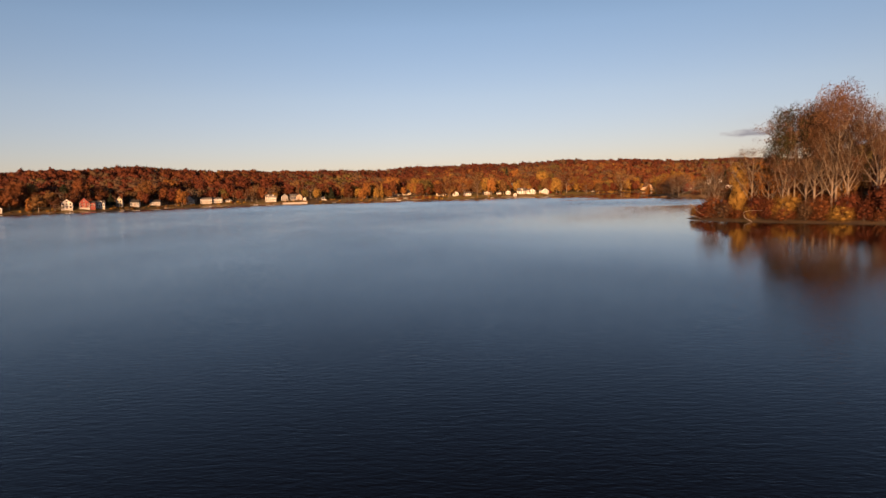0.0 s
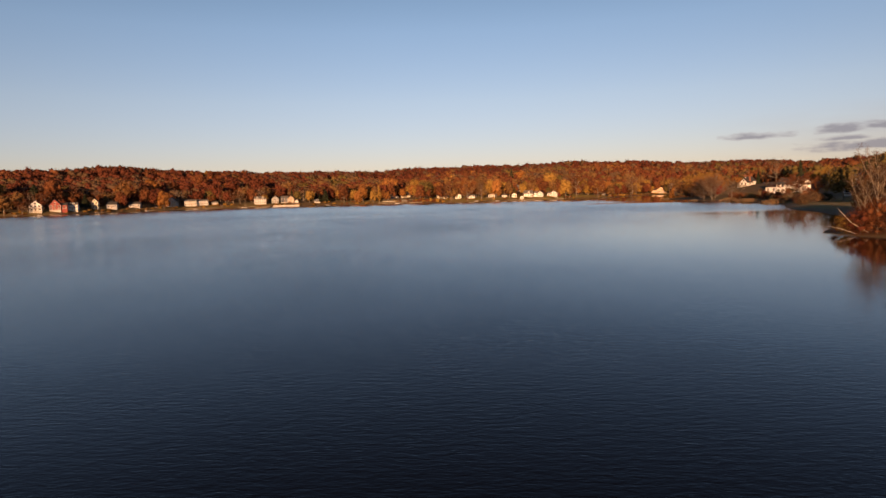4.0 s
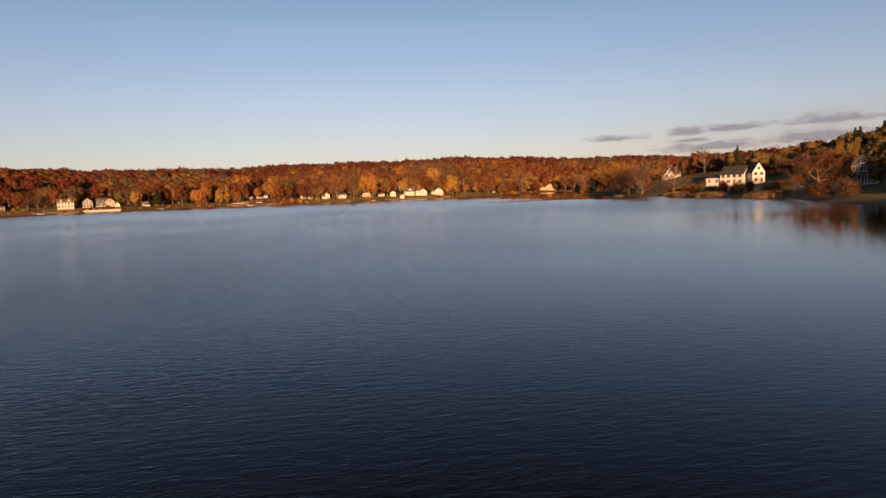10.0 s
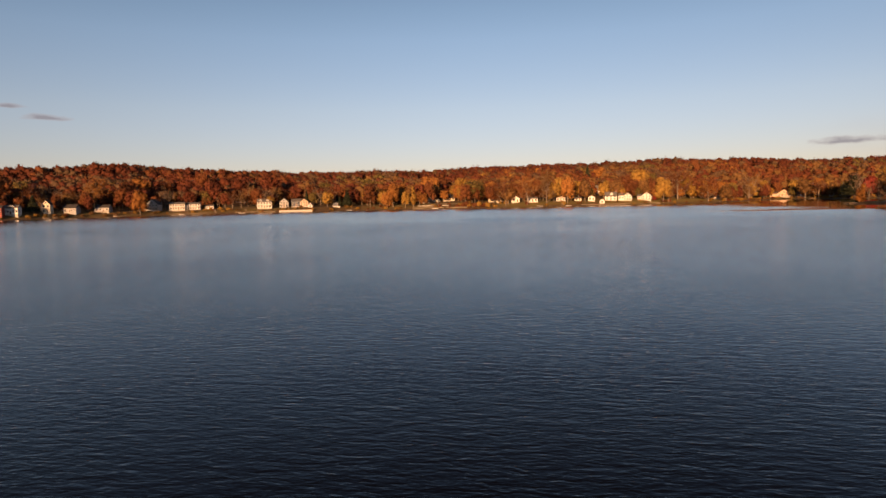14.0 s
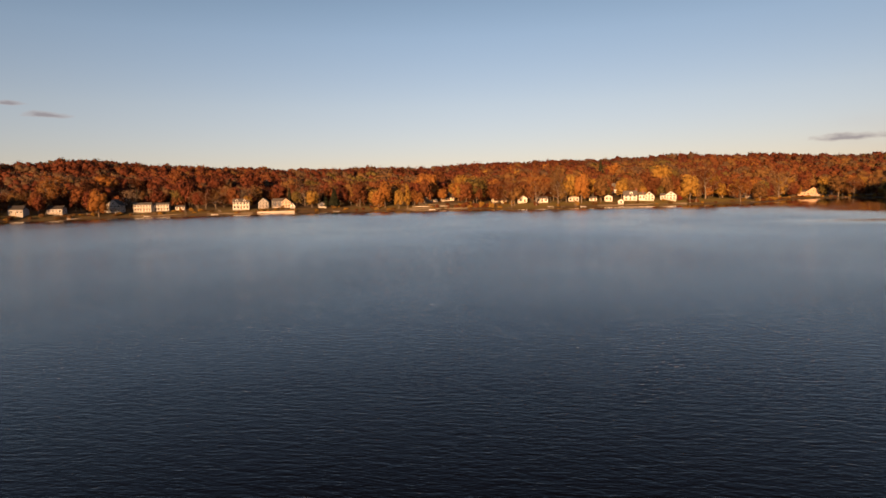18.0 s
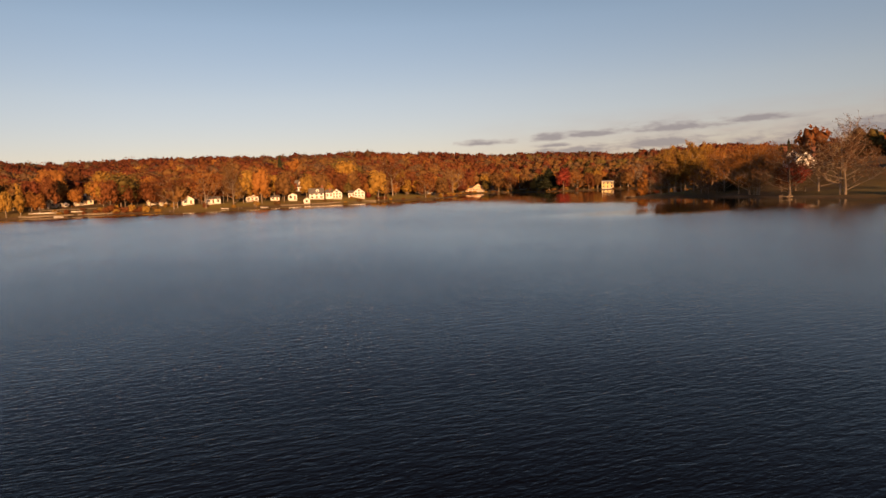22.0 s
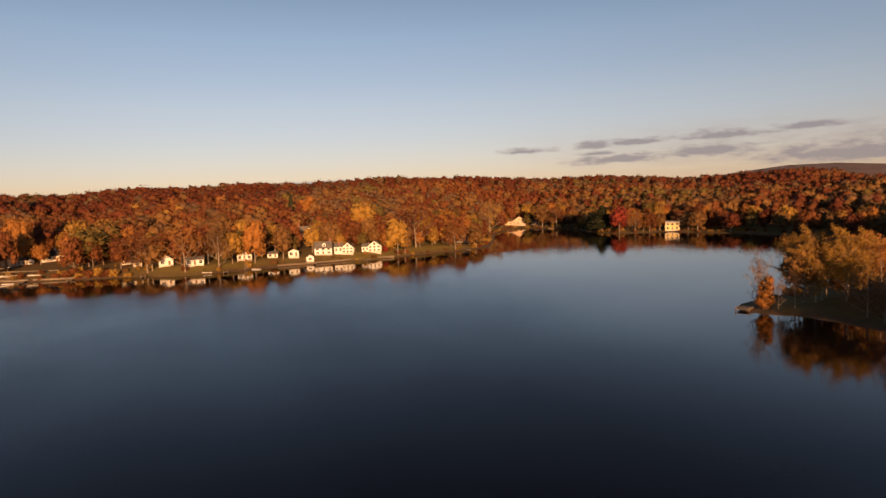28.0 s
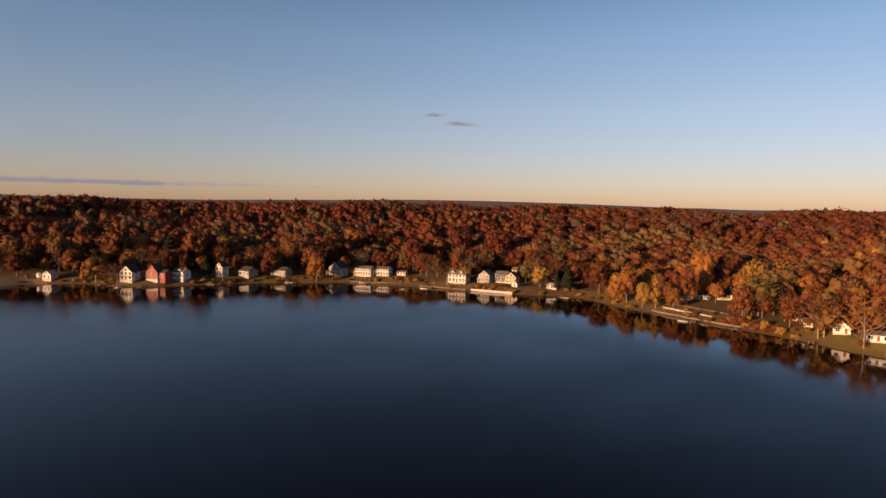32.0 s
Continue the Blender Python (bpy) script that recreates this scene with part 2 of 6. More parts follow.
def water_surface():
    def build(nt, b):
        geo = nt.nodes.new("ShaderNodeNewGeometry")
        def waves(scale, stretch, turn, detail):
            m = nt.nodes.new("ShaderNodeMapping")
            m.inputs["Scale"].default_value = stretch
            m.inputs["Rotation"].default_value = (0, 0, turn)
            nt.links.new(geo.outputs["Position"], m.inputs["Vector"])
            n = mnode(nt, "ShaderNodeTexNoise", Scale=scale, Detail=detail, Roughness=0.55, Distortion=0.4)
            nt.links.new(m.outputs[0], n.inputs["Vector"])
            return n.outputs["Fac"]
        lee = nt.nodes.new("ShaderNodeAttribute")
        lee.attribute_name = "lee"
        wind = mapped(nt, 0.014, (1, 0.55, 1))
        gust = ramp(nt, wind, [(0.36, (0.6,) * 3), (0.62, (1.0,) * 3)])
        rough_water = mixed(nt, lee.outputs["Fac"], gust, (0.12, 0.12, 0.12))
        small = waves(6.6, (0.65, 1.4, 1), 0.42, 3.0)
        long = waves(2.5, (0.55, 1.5, 1), 0.3, 2.0)
        b1 = mnode(nt, "ShaderNodeBump", Distance=0.012)
        chop = nt.nodes.new("ShaderNodeAttribute")
        chop.attribute_name = "chop"
        steep = nt.nodes.new("ShaderNodeMath")
        steep.operation = "MULTIPLY"
        nt.links.new(rough_water, steep.inputs[0])
        nt.links.new(chop.outputs["Fac"], steep.inputs[1])
        nt.links.new(steep.outputs[0], b1.inputs["Strength"])
        nt.links.new(small, b1.inputs["Height"])
        # wind waves run north: their long faces lean south
        lean = nt.nodes.new("ShaderNodeCombineXYZ")
        lean.inputs[2].default_value = 1.0
        tip = nt.nodes.new("ShaderNodeMath")
        tip.operation = "MULTIPLY"
        tip.inputs[1].default_value = -0.084
        run = nt.nodes.new("ShaderNodeAttribute")
        run.attribute_name = "run"
        longer = nt.nodes.new("ShaderNodeMath")
        longer.operation = "MULTIPLY"
        nt.links.new(rough_water, longer.inputs[0])
        nt.links.new(run.outputs["Fac"], longer.inputs[1])
        nt.links.new(longer.outputs[0], tip.inputs[0])
        nt.links.new(tip.outputs[0], lean.inputs[1])
        nt.links.new(lean.outputs[0], b1.inputs["Normal"])
        b2 = mnode(nt, "ShaderNodeBump", Distance=0.021)
        nt.links.new(steep.outputs[0], b2.inputs["Strength"])
        nt.links.new(long, b2.inputs["Height"])
        nt.links.new(b1.outputs[0], b2.inputs["Normal"])
        nt.links.new(b2.outputs[0], b.inputs["Normal"])
        b.inputs["Base Color"].default_value = (0.0035, 0.003, 0.004, 1)
        rr = nt.nodes.new("ShaderNodeMath")
        rr.operation = "MULTIPLY_ADD"
        nt.links.new(rough_water, rr.inputs[0])
        rr.inputs[1].default_value, rr.inputs[2].default_value = 0.05, 0.02
        nt.links.new(rr.outputs[0], b.inputs["Roughness"])
        b.inputs["IOR"].default_value = 1.33
    return material("lake_water", build)


WATER = water_surface()


def ground_surface():
    def build(nt, b):
        big, mid, small = mapped(nt, 0.02), mapped(nt, 0.3), mapped(nt, 3.0)
        litter = ramp(nt, mid, [(0.3, (0.05, 0.028, 0.014)), (0.55, (0.10, 0.058, 0.026)), (0.75, (0.15, 0.085, 0.035))])
        grass = ramp(nt, small, [(0.3, (0.13, 0.105, 0.022)), (0.7, (0.28, 0.215, 0.048))])
        grass = mixed(nt, ramp(nt, mapped(nt, 0.55), [(0.4, (0, 0, 0)), (0.62, (0.35, 0.35, 0.35))]), grass, litter)
        fac = ramp(nt, big, [(0.5, (0, 0, 0)), (0.62, (1, 1, 1))])
        attr = nt.nodes.new("ShaderNodeAttribute")
        attr.attribute_name = "lawn"
        col = mixed(nt, attr.outputs["Fac"], mixed(nt, fac, litter, mixed(nt, 0.5, litter, grass)), grass)
        edge = nt.nodes.new("ShaderNodeAttribute")
        edge.attribute_name = "sand"
        sand = ramp(nt, small, [(0.3, (0.16, 0.115, 0.07)), (0.7, (0.34, 0.26, 0.17))])
        col = mixed(nt, edge.outputs["Fac"], col, sand)
        # aerial haze put into the colour: distant ground turns grey-mauve
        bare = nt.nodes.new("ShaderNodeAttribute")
        bare.attribute_name = "far_haze"
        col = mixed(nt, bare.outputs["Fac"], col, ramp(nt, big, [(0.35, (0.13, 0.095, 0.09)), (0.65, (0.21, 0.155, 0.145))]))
        nt.links.new(col, b.inputs["Base Color"])
        b.inputs["Roughness"].default_value = 0.95
        bp = mnode(nt, "ShaderNodeBump", Strength=0.5, Distance=0.3)
        nt.links.new(mid, bp.inputs["Height"])
        nt.links.new(bp.outputs[0], b.inputs["Normal"])
    return material("autumn_ground", build)


GROUND = ground_surface()

# ---- the lake's outline, walked round with the land on the outside ----
WEST_SHORE = [(-200, -200), (-370, -60), (-430, 200), (-425, 380), (-405, 460), (-384, 505), (-384, 520), (-371, 534), (-361, 546), (-338, 553), (-323, 570), (-315, 587),
              (-306, 610), (-297, 629), (-277, 652), (-258, 678), (-228, 689), (-200, 697), (-178, 705), (-154, 713), (-137, 722), (-126, 731), (-111, 731)]
NORTH_SHORE = [(-83, 717), (-61, 714), (-37, 705), (-21, 702), (-8, 699), (4, 696), (14, 693), (23, 688), (38, 684), (53, 690), (66, 695), (88, 699), (103, 702), (121, 700),
               (135, 707), (157, 716), (182, 720), (197, 730), (218, 775), (252, 855), (285, 900), (310, 908), (326, 873), (316, 800), (312, 776), (330, 766), (352, 758), (358, 741)]
EAST_SHORE = [(368, 710), (372, 670), (355, 625), (325, 588), (280, 550), (230, 524), (196, 513), (183, 510), (176, 506), (173, 500), (178, 492), (181, 486), (181, 470), (178, 460),
              (177, 448), (171, 432), (171, 416), (174, 405), (163, 372), (157, 335), (156, 306), (149, 286), (136, 262), (127, 240), (121, 215), (112, 190), (100, 166), (86, 150)]
SOUTH_SHORE = [(77, 139), (77, 132), (80, 126), (84, 118), (90, 111), (98, 103), (125, 80), (160, 35), (175, -50), (130, -160), (0, -230)]
SHORE = np.array(WEST_SHORE + NORTH_SHORE + EAST_SHORE + SOUTH_SHORE, float)
rng = np.random.default_rng(7)


def from_shore(x, y):
    """Metres from the shoreline: positive on land, negative on the lake."""
    x, y = np.asarray(x, float), np.asarray(y, float)
    best, inside = np.full(x.shape, 1e9), np.zeros(x.shape, bool)
    for (ax, ay), (bx, by) in zip(SHORE, np.roll(SHORE, -1, 0)):
        ux, uy = bx - ax, by - ay
        k = np.clip(((x - ax) * ux + (y - ay) * uy) / (ux * ux + uy * uy), 0, 1)
        best = np.minimum(best, np.hypot(x - ax - k * ux, y - ay - k * uy))
        if ay != by:
            inside ^= ((ay > y) != (by > y)) & (x < ax + (y - ay) / (by - ay) * ux)
    return np.where(inside, -best, best)


def ease(v, a, b):
    k = np.clip((v - a) / (b - a), 0, 1)
    return k * k * (3 - 2 * k)


def waves2(x, y):
    return (np.sin(x * 0.011 + 1.3) * np.cos(y * 0.009 + 0.4) + 0.6 * np.sin(x * 0.023 - y * 0.017 + 2.0) + 0.35 * np.sin(x * 0.051 + y * 0.043))


SHOULDERS = [(-525, 690, 85, 85, -15), (-412, 855, 55, 75, 3), (-310, 965, 70, 70, -8), (-185, 990, 100, 70, -5), (-70, 1010, 60, 60, -4), (-40, 1170, 190, 60, 4),
             (270, 1110, 210, 90, 4), (410, 1150, 110, 90, 3), (585, 830, 70, 60, -8), (335, 500, 60, 50, 5), (285, 350, 50, 40, 15)]


def land_height(x, y):
    """Height of the ground over the lake."""
    x, y = np.asarray(x, float), np.asarray(y, float)
    d = from_shore(x, y)
    steep = ease(y, 520, 600) * (1 - ease(x, 150, 220)) + ease(-x, 200, 300)
    bank = 0.35 + 0.9 * ease(d, 0, 8) + 2.4 * np.clip(steep, 0, 1) * ease(d, 1, 12) + 4.5 * ease(d, 10, 70)
    # long wooded ridges behind the north, west and east shores
    north = 27 * ease(d, 40, 300) * ease(y, 480, 640)
    west = 29 * ease(d, 35, 230) * ease(-x, 180, 330) * ease(y, 420, 560)
    east = 17 * ease(d, 45, 170) * ease(x, 215, 330) * ease(560 - y, 0, 120) * ease(y, 60, 200)
    rim = 24 * ease(d, 60, 400)
    # the land falls away to the north-east
    fall = 1 - 0.5 * ease((x - 45) - 1.11 * (y - 375), 0, 140) * ease(y, 480, 560) * ease(x, 250, 330)
    north, rim = north * fall, rim * fall
    away = np.hypot(x, y - 380)
    turn = np.arctan2(x, y - 380)
    far = ease(away, 2000, 3700) * (32 + 110 * np.exp(-((turn - 0.86) / 0.17) ** 2) + 18 * np.sin(turn * 7.0))
    hill = np.maximum.reduce([north, west, east, rim]) + far * 0.8
    hill = hill + waves2(x, y) * 3.2 * ease(d, 60, 200)
    knoll = 6.0 * np.exp(-((x - 226) ** 2 + (y - 458) ** 2) / 42.0 ** 2) * ease(d, 6, 30)
    hill = hill + knoll
    hill = hill + 13.0 * np.exp(-((x - 275) ** 2 + (y - 1010) ** 2) / 190.0 ** 2) * ease(d, 30, 120)
    # shoulders and saddles along the ridges
    for cx, cy, rx, ry, dz in SHOULDERS:
        hill = hill + dz * np.exp(-((x - cx) / rx) ** 2 - ((y - cy) / ry) ** 2) * ease(d, 25, 90)
    low = ease(d, 0, 20)
    z = np.where(d >= 0, bank + hill * low, np.maximum(-4.0, d * 0.25 + 0.35))
    return z


def spaced(lo, hi, step, far):
    inner = np.arange(lo, hi + 1, step)
    out, s, p = [], step, 0.0
    while p < far:
        s *= 1.16
        p += s
        out.append(p)
    out = np.array(out)
    return np.concatenate([lo - out[::-1], inner, hi + out])


def mesh_from(name, verts, faces_flat, per_face, mats, mat_index=None, smooth=False):
    """A mesh from arrays: verts (n,3), faces_flat as one run of indices, per_face corners each."""
    me = bpy.data.meshes.new(name)
    nf = len(faces_flat) // per_face
    me.vertices.add(len(verts))
    me.vertices.foreach_set("co", np.ascontiguousarray(verts, np.float32).ravel())
    me.loops.add(len(faces_flat))
    me.loops.foreach_set("vertex_index", np.ascontiguousarray(faces_flat, np.int32))
    me.polygons.add(nf)
    me.polygons.foreach_set("loop_start", np.arange(0, nf * per_face, per_face, dtype=np.int32))
    for m in mats:
        me.materials.append(m)
    if mat_index is not None:
        me.polygons.foreach_set("material_index", np.ascontiguousarray(mat_index, np.int32))
    me.polygons.foreach_set("use_smooth", np.full(nf, smooth))
    me.update(calc_edges=True)
    return me


gx, gy = spaced(-470, 470, 5.0, 4000), spaced(-240, 960, 5.0, 3600)
GX, GY = np.meshgrid(gx, gy)
GZ = land_height(GX, GY)
cols = len(gx)
q = (np.arange(len(gy) - 1)[:, None] * cols + np.arange(cols - 1)[None, :]).ravel()
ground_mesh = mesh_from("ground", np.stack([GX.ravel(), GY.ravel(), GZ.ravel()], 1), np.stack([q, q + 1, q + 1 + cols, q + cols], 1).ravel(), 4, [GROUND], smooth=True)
gd = from_shore(GX, GY).ravel()
lawn = ease(gd, 1, 5) * (1 - ease(gd, 26, 46)) * (0.35 + 0.65 * ease(np.sin(GX.ravel() * 0.05) + np.sin(GY.ravel() * 0.043 + GX.ravel() * 0.02), -0.8, 0.3))
lawn = lawn * (0.55 + 0.45 * ease(GX.ravel(), -130, -60))
la = ground_mesh.attributes.new("lawn", "FLOAT", "POINT")
la.data.foreach_set("value", lawn.astype(np.float32))
sand = np.maximum(0.15 * (1 - ease(np.abs(gd - 0.5), 1.0, 3.5)), (1 - ease(np.hypot((GX.ravel() + 384) / 1.2, GY.ravel() - 516), 9, 16)))
sa = ground_mesh.attributes.new("sand", "FLOAT", "POINT")
sa.data.foreach_set("value", sand.astype(np.float32))
# strength of the painted haze, growing from 1300 to 2000 m out
ba = ground_mesh.attributes.new("far_haze", "FLOAT", "POINT")
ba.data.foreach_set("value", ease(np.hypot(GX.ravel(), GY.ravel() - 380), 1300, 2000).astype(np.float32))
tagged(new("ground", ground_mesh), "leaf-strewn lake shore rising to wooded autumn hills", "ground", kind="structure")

wx, wy = np.arange(-620, 621, 10.0), np.arange(-420, 1051, 10.0)
WX, WY = np.meshgrid(wx, wy)
q = (np.arange(len(wy) - 1)[:, None] * len(wx) + np.arange(len(wx) - 1)[None, :]).ravel()
water_mesh = mesh_from("water", np.stack([WX.ravel(), WY.ravel(), 0 * WX.ravel()], 1), np.stack([q, q + 1, q + 1 + len(wx), q + len(wx)], 1).ravel(), 4, [WATER])
wd = -from_shore(WX, WY).ravel()
lee = np.maximum.reduce([(1 - ease(wd, 20, 85)) * (1 - 0.8 * ease(WX.ravel(), 60, 100) * ease(WY.ravel(), 230, 265) * (1 - ease(WY.ravel(), 385, 410))), 0.9 * ease(WX.ravel(), 60, 190) * ease(WY.ravel(), 420, 480), 0.75 * (1 - ease(np.hypot(WX.ravel() - 85, WY.ravel() - 95), 30, 80)), 0.1 * (1 - ease(WY.ravel(), 40, 100)),
                         0.95 * ease(WX.ravel(), 72, 105) * (1 - ease(np.abs(WY.ravel() - 413), 8, 18))])
wa = water_mesh.attributes.new("lee", "FLOAT", "POINT")
wa.data.foreach_set("value", lee.astype(np.float32))
# the waves lie lower towards the north end
wr = water_mesh.attributes.new("run", "FLOAT", "POINT")
wr.data.foreach_set("value", (1 - 0.1 * ease(WY.ravel(), 330, 420)).astype(np.float32))
# short chop in the open middle of the lake
wc = water_mesh.attributes.new("chop", "FLOAT", "POINT")
wc.data.foreach_set("value", (1 + 0.45 * ease(WY.ravel(), 80, 150) * (1 - ease(WY.ravel(), 330, 370))).astype(np.float32))
tagged(new("water", water_mesh), "calm dark blue lake with fine wind ripples", "lake", kind="structure")

# ---- trees ----
def part(name, bm, mat, parent=None, label="", smooth=False):
    """One bmesh as one mesh object under a thing or a part."""
    me = bpy.data.meshes.new(name)
    bm.to_mesh(me)
    bm.free()
    me.materials.append(mat)
    if smooth:
        me.polygons.foreach_set("use_smooth", np.full(len(me.polygons), True))
    ob = new(name, me)
    ob.parent = parent
    if label:
        ob["label"] = label
    return ob


def tube_arrays(path, radii, sides=6):
    """Vertices and quads of a tapered tube along a path."""
    path, vs, fs = np.asarray(path, float), [], []
    ang = np.linspace(0, 2 * np.pi, sides, endpoint=False)
    for i, p in enumerate(path):
        t = path[min(i + 1, len(path) - 1)] - path[max(i - 1, 0)]
        t = t / (np.linalg.norm(t) + 1e-9)
        u = np.cross(t, (0.31, 0.95, 0.1))
        u /= np.linalg.norm(u) + 1e-9
        w = np.cross(t, u)
        vs.append(p + radii[i] * (np.cos(ang)[:, None] * u + np.sin(ang)[:, None] * w))
    for i in range(len(path) - 1):
        for k in range(sides):
            a, b = i * sides + k, i * sides + (k + 1) % sides
            fs.append((a, b, b + sides, a + sides))
    return np.concatenate(vs), np.array(fs)


def leaf_sprays(r, centres, facing, size, loose=0.6):
    """Small three-cornered sprays, facing roughly outwards, one at each centre."""
    n = len(centres)
    facing = facing + loose * r.normal(size=(n, 3))
    a = np.cross(facing, r.normal(size=(n, 3)))
    a /= np.linalg.norm(a, axis=1, keepdims=True) + 1e-9
    b = np.cross(facing, a)
    b /= np.linalg.norm(b, axis=1, keepdims=True) + 1e-9
    s = size * r.uniform(0.6, 1.4, (n, 1))
    v = np.stack([centres - a * s + b * s * 0.55, centres + a * s + b * s * 0.55, centres - b * s * 0.95], 1)
    return v.reshape(-1, 3), np.arange(n * 3).reshape(-1, 3)


ICO = bmesh.new()
for at in ((1, 0, 0), (0, 1, 0), (-1, 0, 0), (0, -1, 0), (0, 0, 1), (0, 0, -1)):
    ICO.verts.new(at)
ICO.verts.ensure_lookup_table()
for a, b, c in ((0, 1, 4), (1, 2, 4), (2, 3, 4), (3, 0, 4), (1, 0, 5), (2, 1, 5), (3, 2, 5), (0, 3, 5)):
    ICO.faces.new((ICO.verts[a], ICO.verts[b], ICO.verts[c]))
ICO.verts.index_update()
SMALL_V = np.array([v.co[:] for v in ICO.verts])
SMALL_F = np.array([[v.index for v in f.verts] for f in ICO.faces])
ICO.free()


def lobes(r, kind):
    """Centres and radii of the lobes of a crown of height and radius about 1."""
    if kind == "tall":
        n = 11
        z = np.linspace(0.2, 1.8, n)
        rad = r.uniform(0.36, 0.52, n) * (1.1 - 0.3 * z)
        ang, out = np.arange(n) * 2.4 + r.uniform(0, 1, n), r.uniform(0.1, 0.36, n)
    elif kind == "umbrella":
        n = 13
        z = r.uniform(0.95, 1.45, n)
        rad = r.uniform(0.24, 0.38, n)
        ang, out = np.arange(n) * 2.4 + r.uniform(0, 1, n), np.sqrt(np.linspace(0.0, 1, n)) * 0.78
        z = z - 0.28 * out
    else:
        n = 14
        z = 0.22 + 1.1 * (np.arange(n) + r.uniform(0, 1, n)) / n
        rad = r.uniform(0.36, 0.54, n)
        ang, out = np.arange(n) * 2.4 + r.uniform(0, 0.8, n), r.uniform(0.28, 0.6, n) * np.sqrt(np.clip(1.25 - (z - 0.55) ** 2 * 1.7, 0.1, 1))
    return np.stack([np.cos(ang) * out, np.sin(ang) * out, z], 1), rad


def crown_points(r, n, kind="round", form=None):
    """Points on the outer side of the lobes of a crown, and the way that each faces."""
    c, rad = form or lobes(r, kind)
    i = r.choice(len(c), n, p=rad ** 2 / (rad ** 2).sum())
    d = r.normal(size=(n, 3))
    d /= np.linalg.norm(d, axis=1, keepdims=True)
    away = c[i] - np.array([0, 0, 0.7])
    d = np.where((np.sum(d * away, 1) < -0.15)[:, None], -d, d)
    return c[i] + d * (rad[i] * r.uniform(0.80, 1.0, n))[:, None], d


def crown_core(r, form, inner):
    """The dense inside of a crown: a rough clump in each lobe."""
    vs, fs = [], []
    for k, (cc, rr) in enumerate(zip(*form)):
        turn = np.linalg.qr(r.normal(size=(3, 3)))[0]
        turn[0] *= np.sign(np.linalg.det(turn))
        vs.append((SMALL_V * (1 + 0.15 * r.normal(size=(len(SMALL_V), 1)))) @ turn * rr * inner + cc)
        fs.append(SMALL_F + k * len(SMALL_V))
    return np.concatenate(vs), np.concatenate(fs)


def cone_points(r, n):
    z = 1 - np.sqrt(r.uniform(0, 1, n)) * 0.92
    rad = (1.05 - z) * 0.5 * (0.65 + 0.35 * np.abs(np.sin(z * 22))) * r.uniform(0.75, 1.05, n)
    ang = r.uniform(0, 6.28, n)
    return np.stack([np.cos(ang) * rad, np.sin(ang) * rad, z * 2.6], 1), np.stack([np.cos(ang), np.sin(ang), 0.35 + 0 * z], 1)


def limbs(r, height, spread, crown_base, count=9, thick=None, rise=1.0, twigs=0):
    """Trunk and limbs of a tree as vertex and quad arrays."""
    thick = thick or height * 0.018
    vs, fs, base, ends = [], [], 0, []
    bend = r.normal(0, 0.03, 2) * height
    trunk = [(bend[0] * k * k, bend[1] * k * k, height * 0.9 * k - 0.6) for k in np.linspace(0, 1, 6)]
    runs, roots = [(trunk, np.linspace(1.25, 0.18, 6) * thick, 6)], [None]
    for j in range(count):
        k = crown_base + (0.88 - crown_base) * (j + r.uniform(0, 0.8)) / count
        p = np.array([np.interp(k, np.linspace(0, 1, 6), [q[m] for q in trunk]) for m in range(3)])
        a = j * 2.4 + r.uniform(-0.5, 0.5)
        reach = spread * (1.1 - 0.65 * k) * r.uniform(0.75, 1.1)
        tip = p + np.array([math.cos(a) * reach, math.sin(a) * reach, reach * r.uniform(0.5, 1.15) * rise])
        mid = (p + tip) / 2 + np.array([0, 0, -0.1 * reach]) + r.normal(0, 0.05, 3) * reach
        runs.append(([p, mid, tip], np.array([0.5, 0.3, 0.07]) * thick * (1.1 - 0.4 * k), 4))
        ends.append((mid, tip)), roots.append((0, min(5, round(k * 5)) * 6))
        limb = len(runs) - 1
        for m in range(twigs):
            f = r.uniform(0.35, 0.95)
            s = mid + (tip - mid) * (f * 2 - 1) if f > 0.5 else p + (mid - p) * f * 2
            e = s + r.normal(0, 0.33, 3) * reach * np.array([1, 1, 0.6]) + np.array([0, 0, 0.28 * reach])
            runs.append(([s, (s + e) / 2 + r.normal(0, 0.03, 3) * reach, e], np.array([0.2, 0.12, 0.035]) * thick, 3))
            ends.append((s, e)), roots.append((limb, 4))
    starts = []
    for (path, rad, sides), root in zip(runs, roots):
        v, f = tube_arrays(path, rad, sides)
        starts.append(base)
        vs.append(v), fs.append(f + base)
        if root:          # a small web joins each branch to the wood that it grows from
            at = starts[root[0]] + root[1]
            fs.append(np.array([(at, at + 1, base + 1, base)]))
        base += len(v)
    return np.concatenate(vs), np.concatenate(fs), np.array(ends)


def on_twigs(r, ends, n, stray):
    """Places of leaves along the twigs, thickest towards their ends."""
    i, k = r.integers(0, len(ends), n), np.sqrt(r.uniform(0.05, 1.15, n))[:, None]
    return ends[i, 0] * (1 - k) + ends[i, 1] * k + r.normal(0, stray, (n, 3)), r.normal(size=(n, 3))


TREE_KINDS = {}


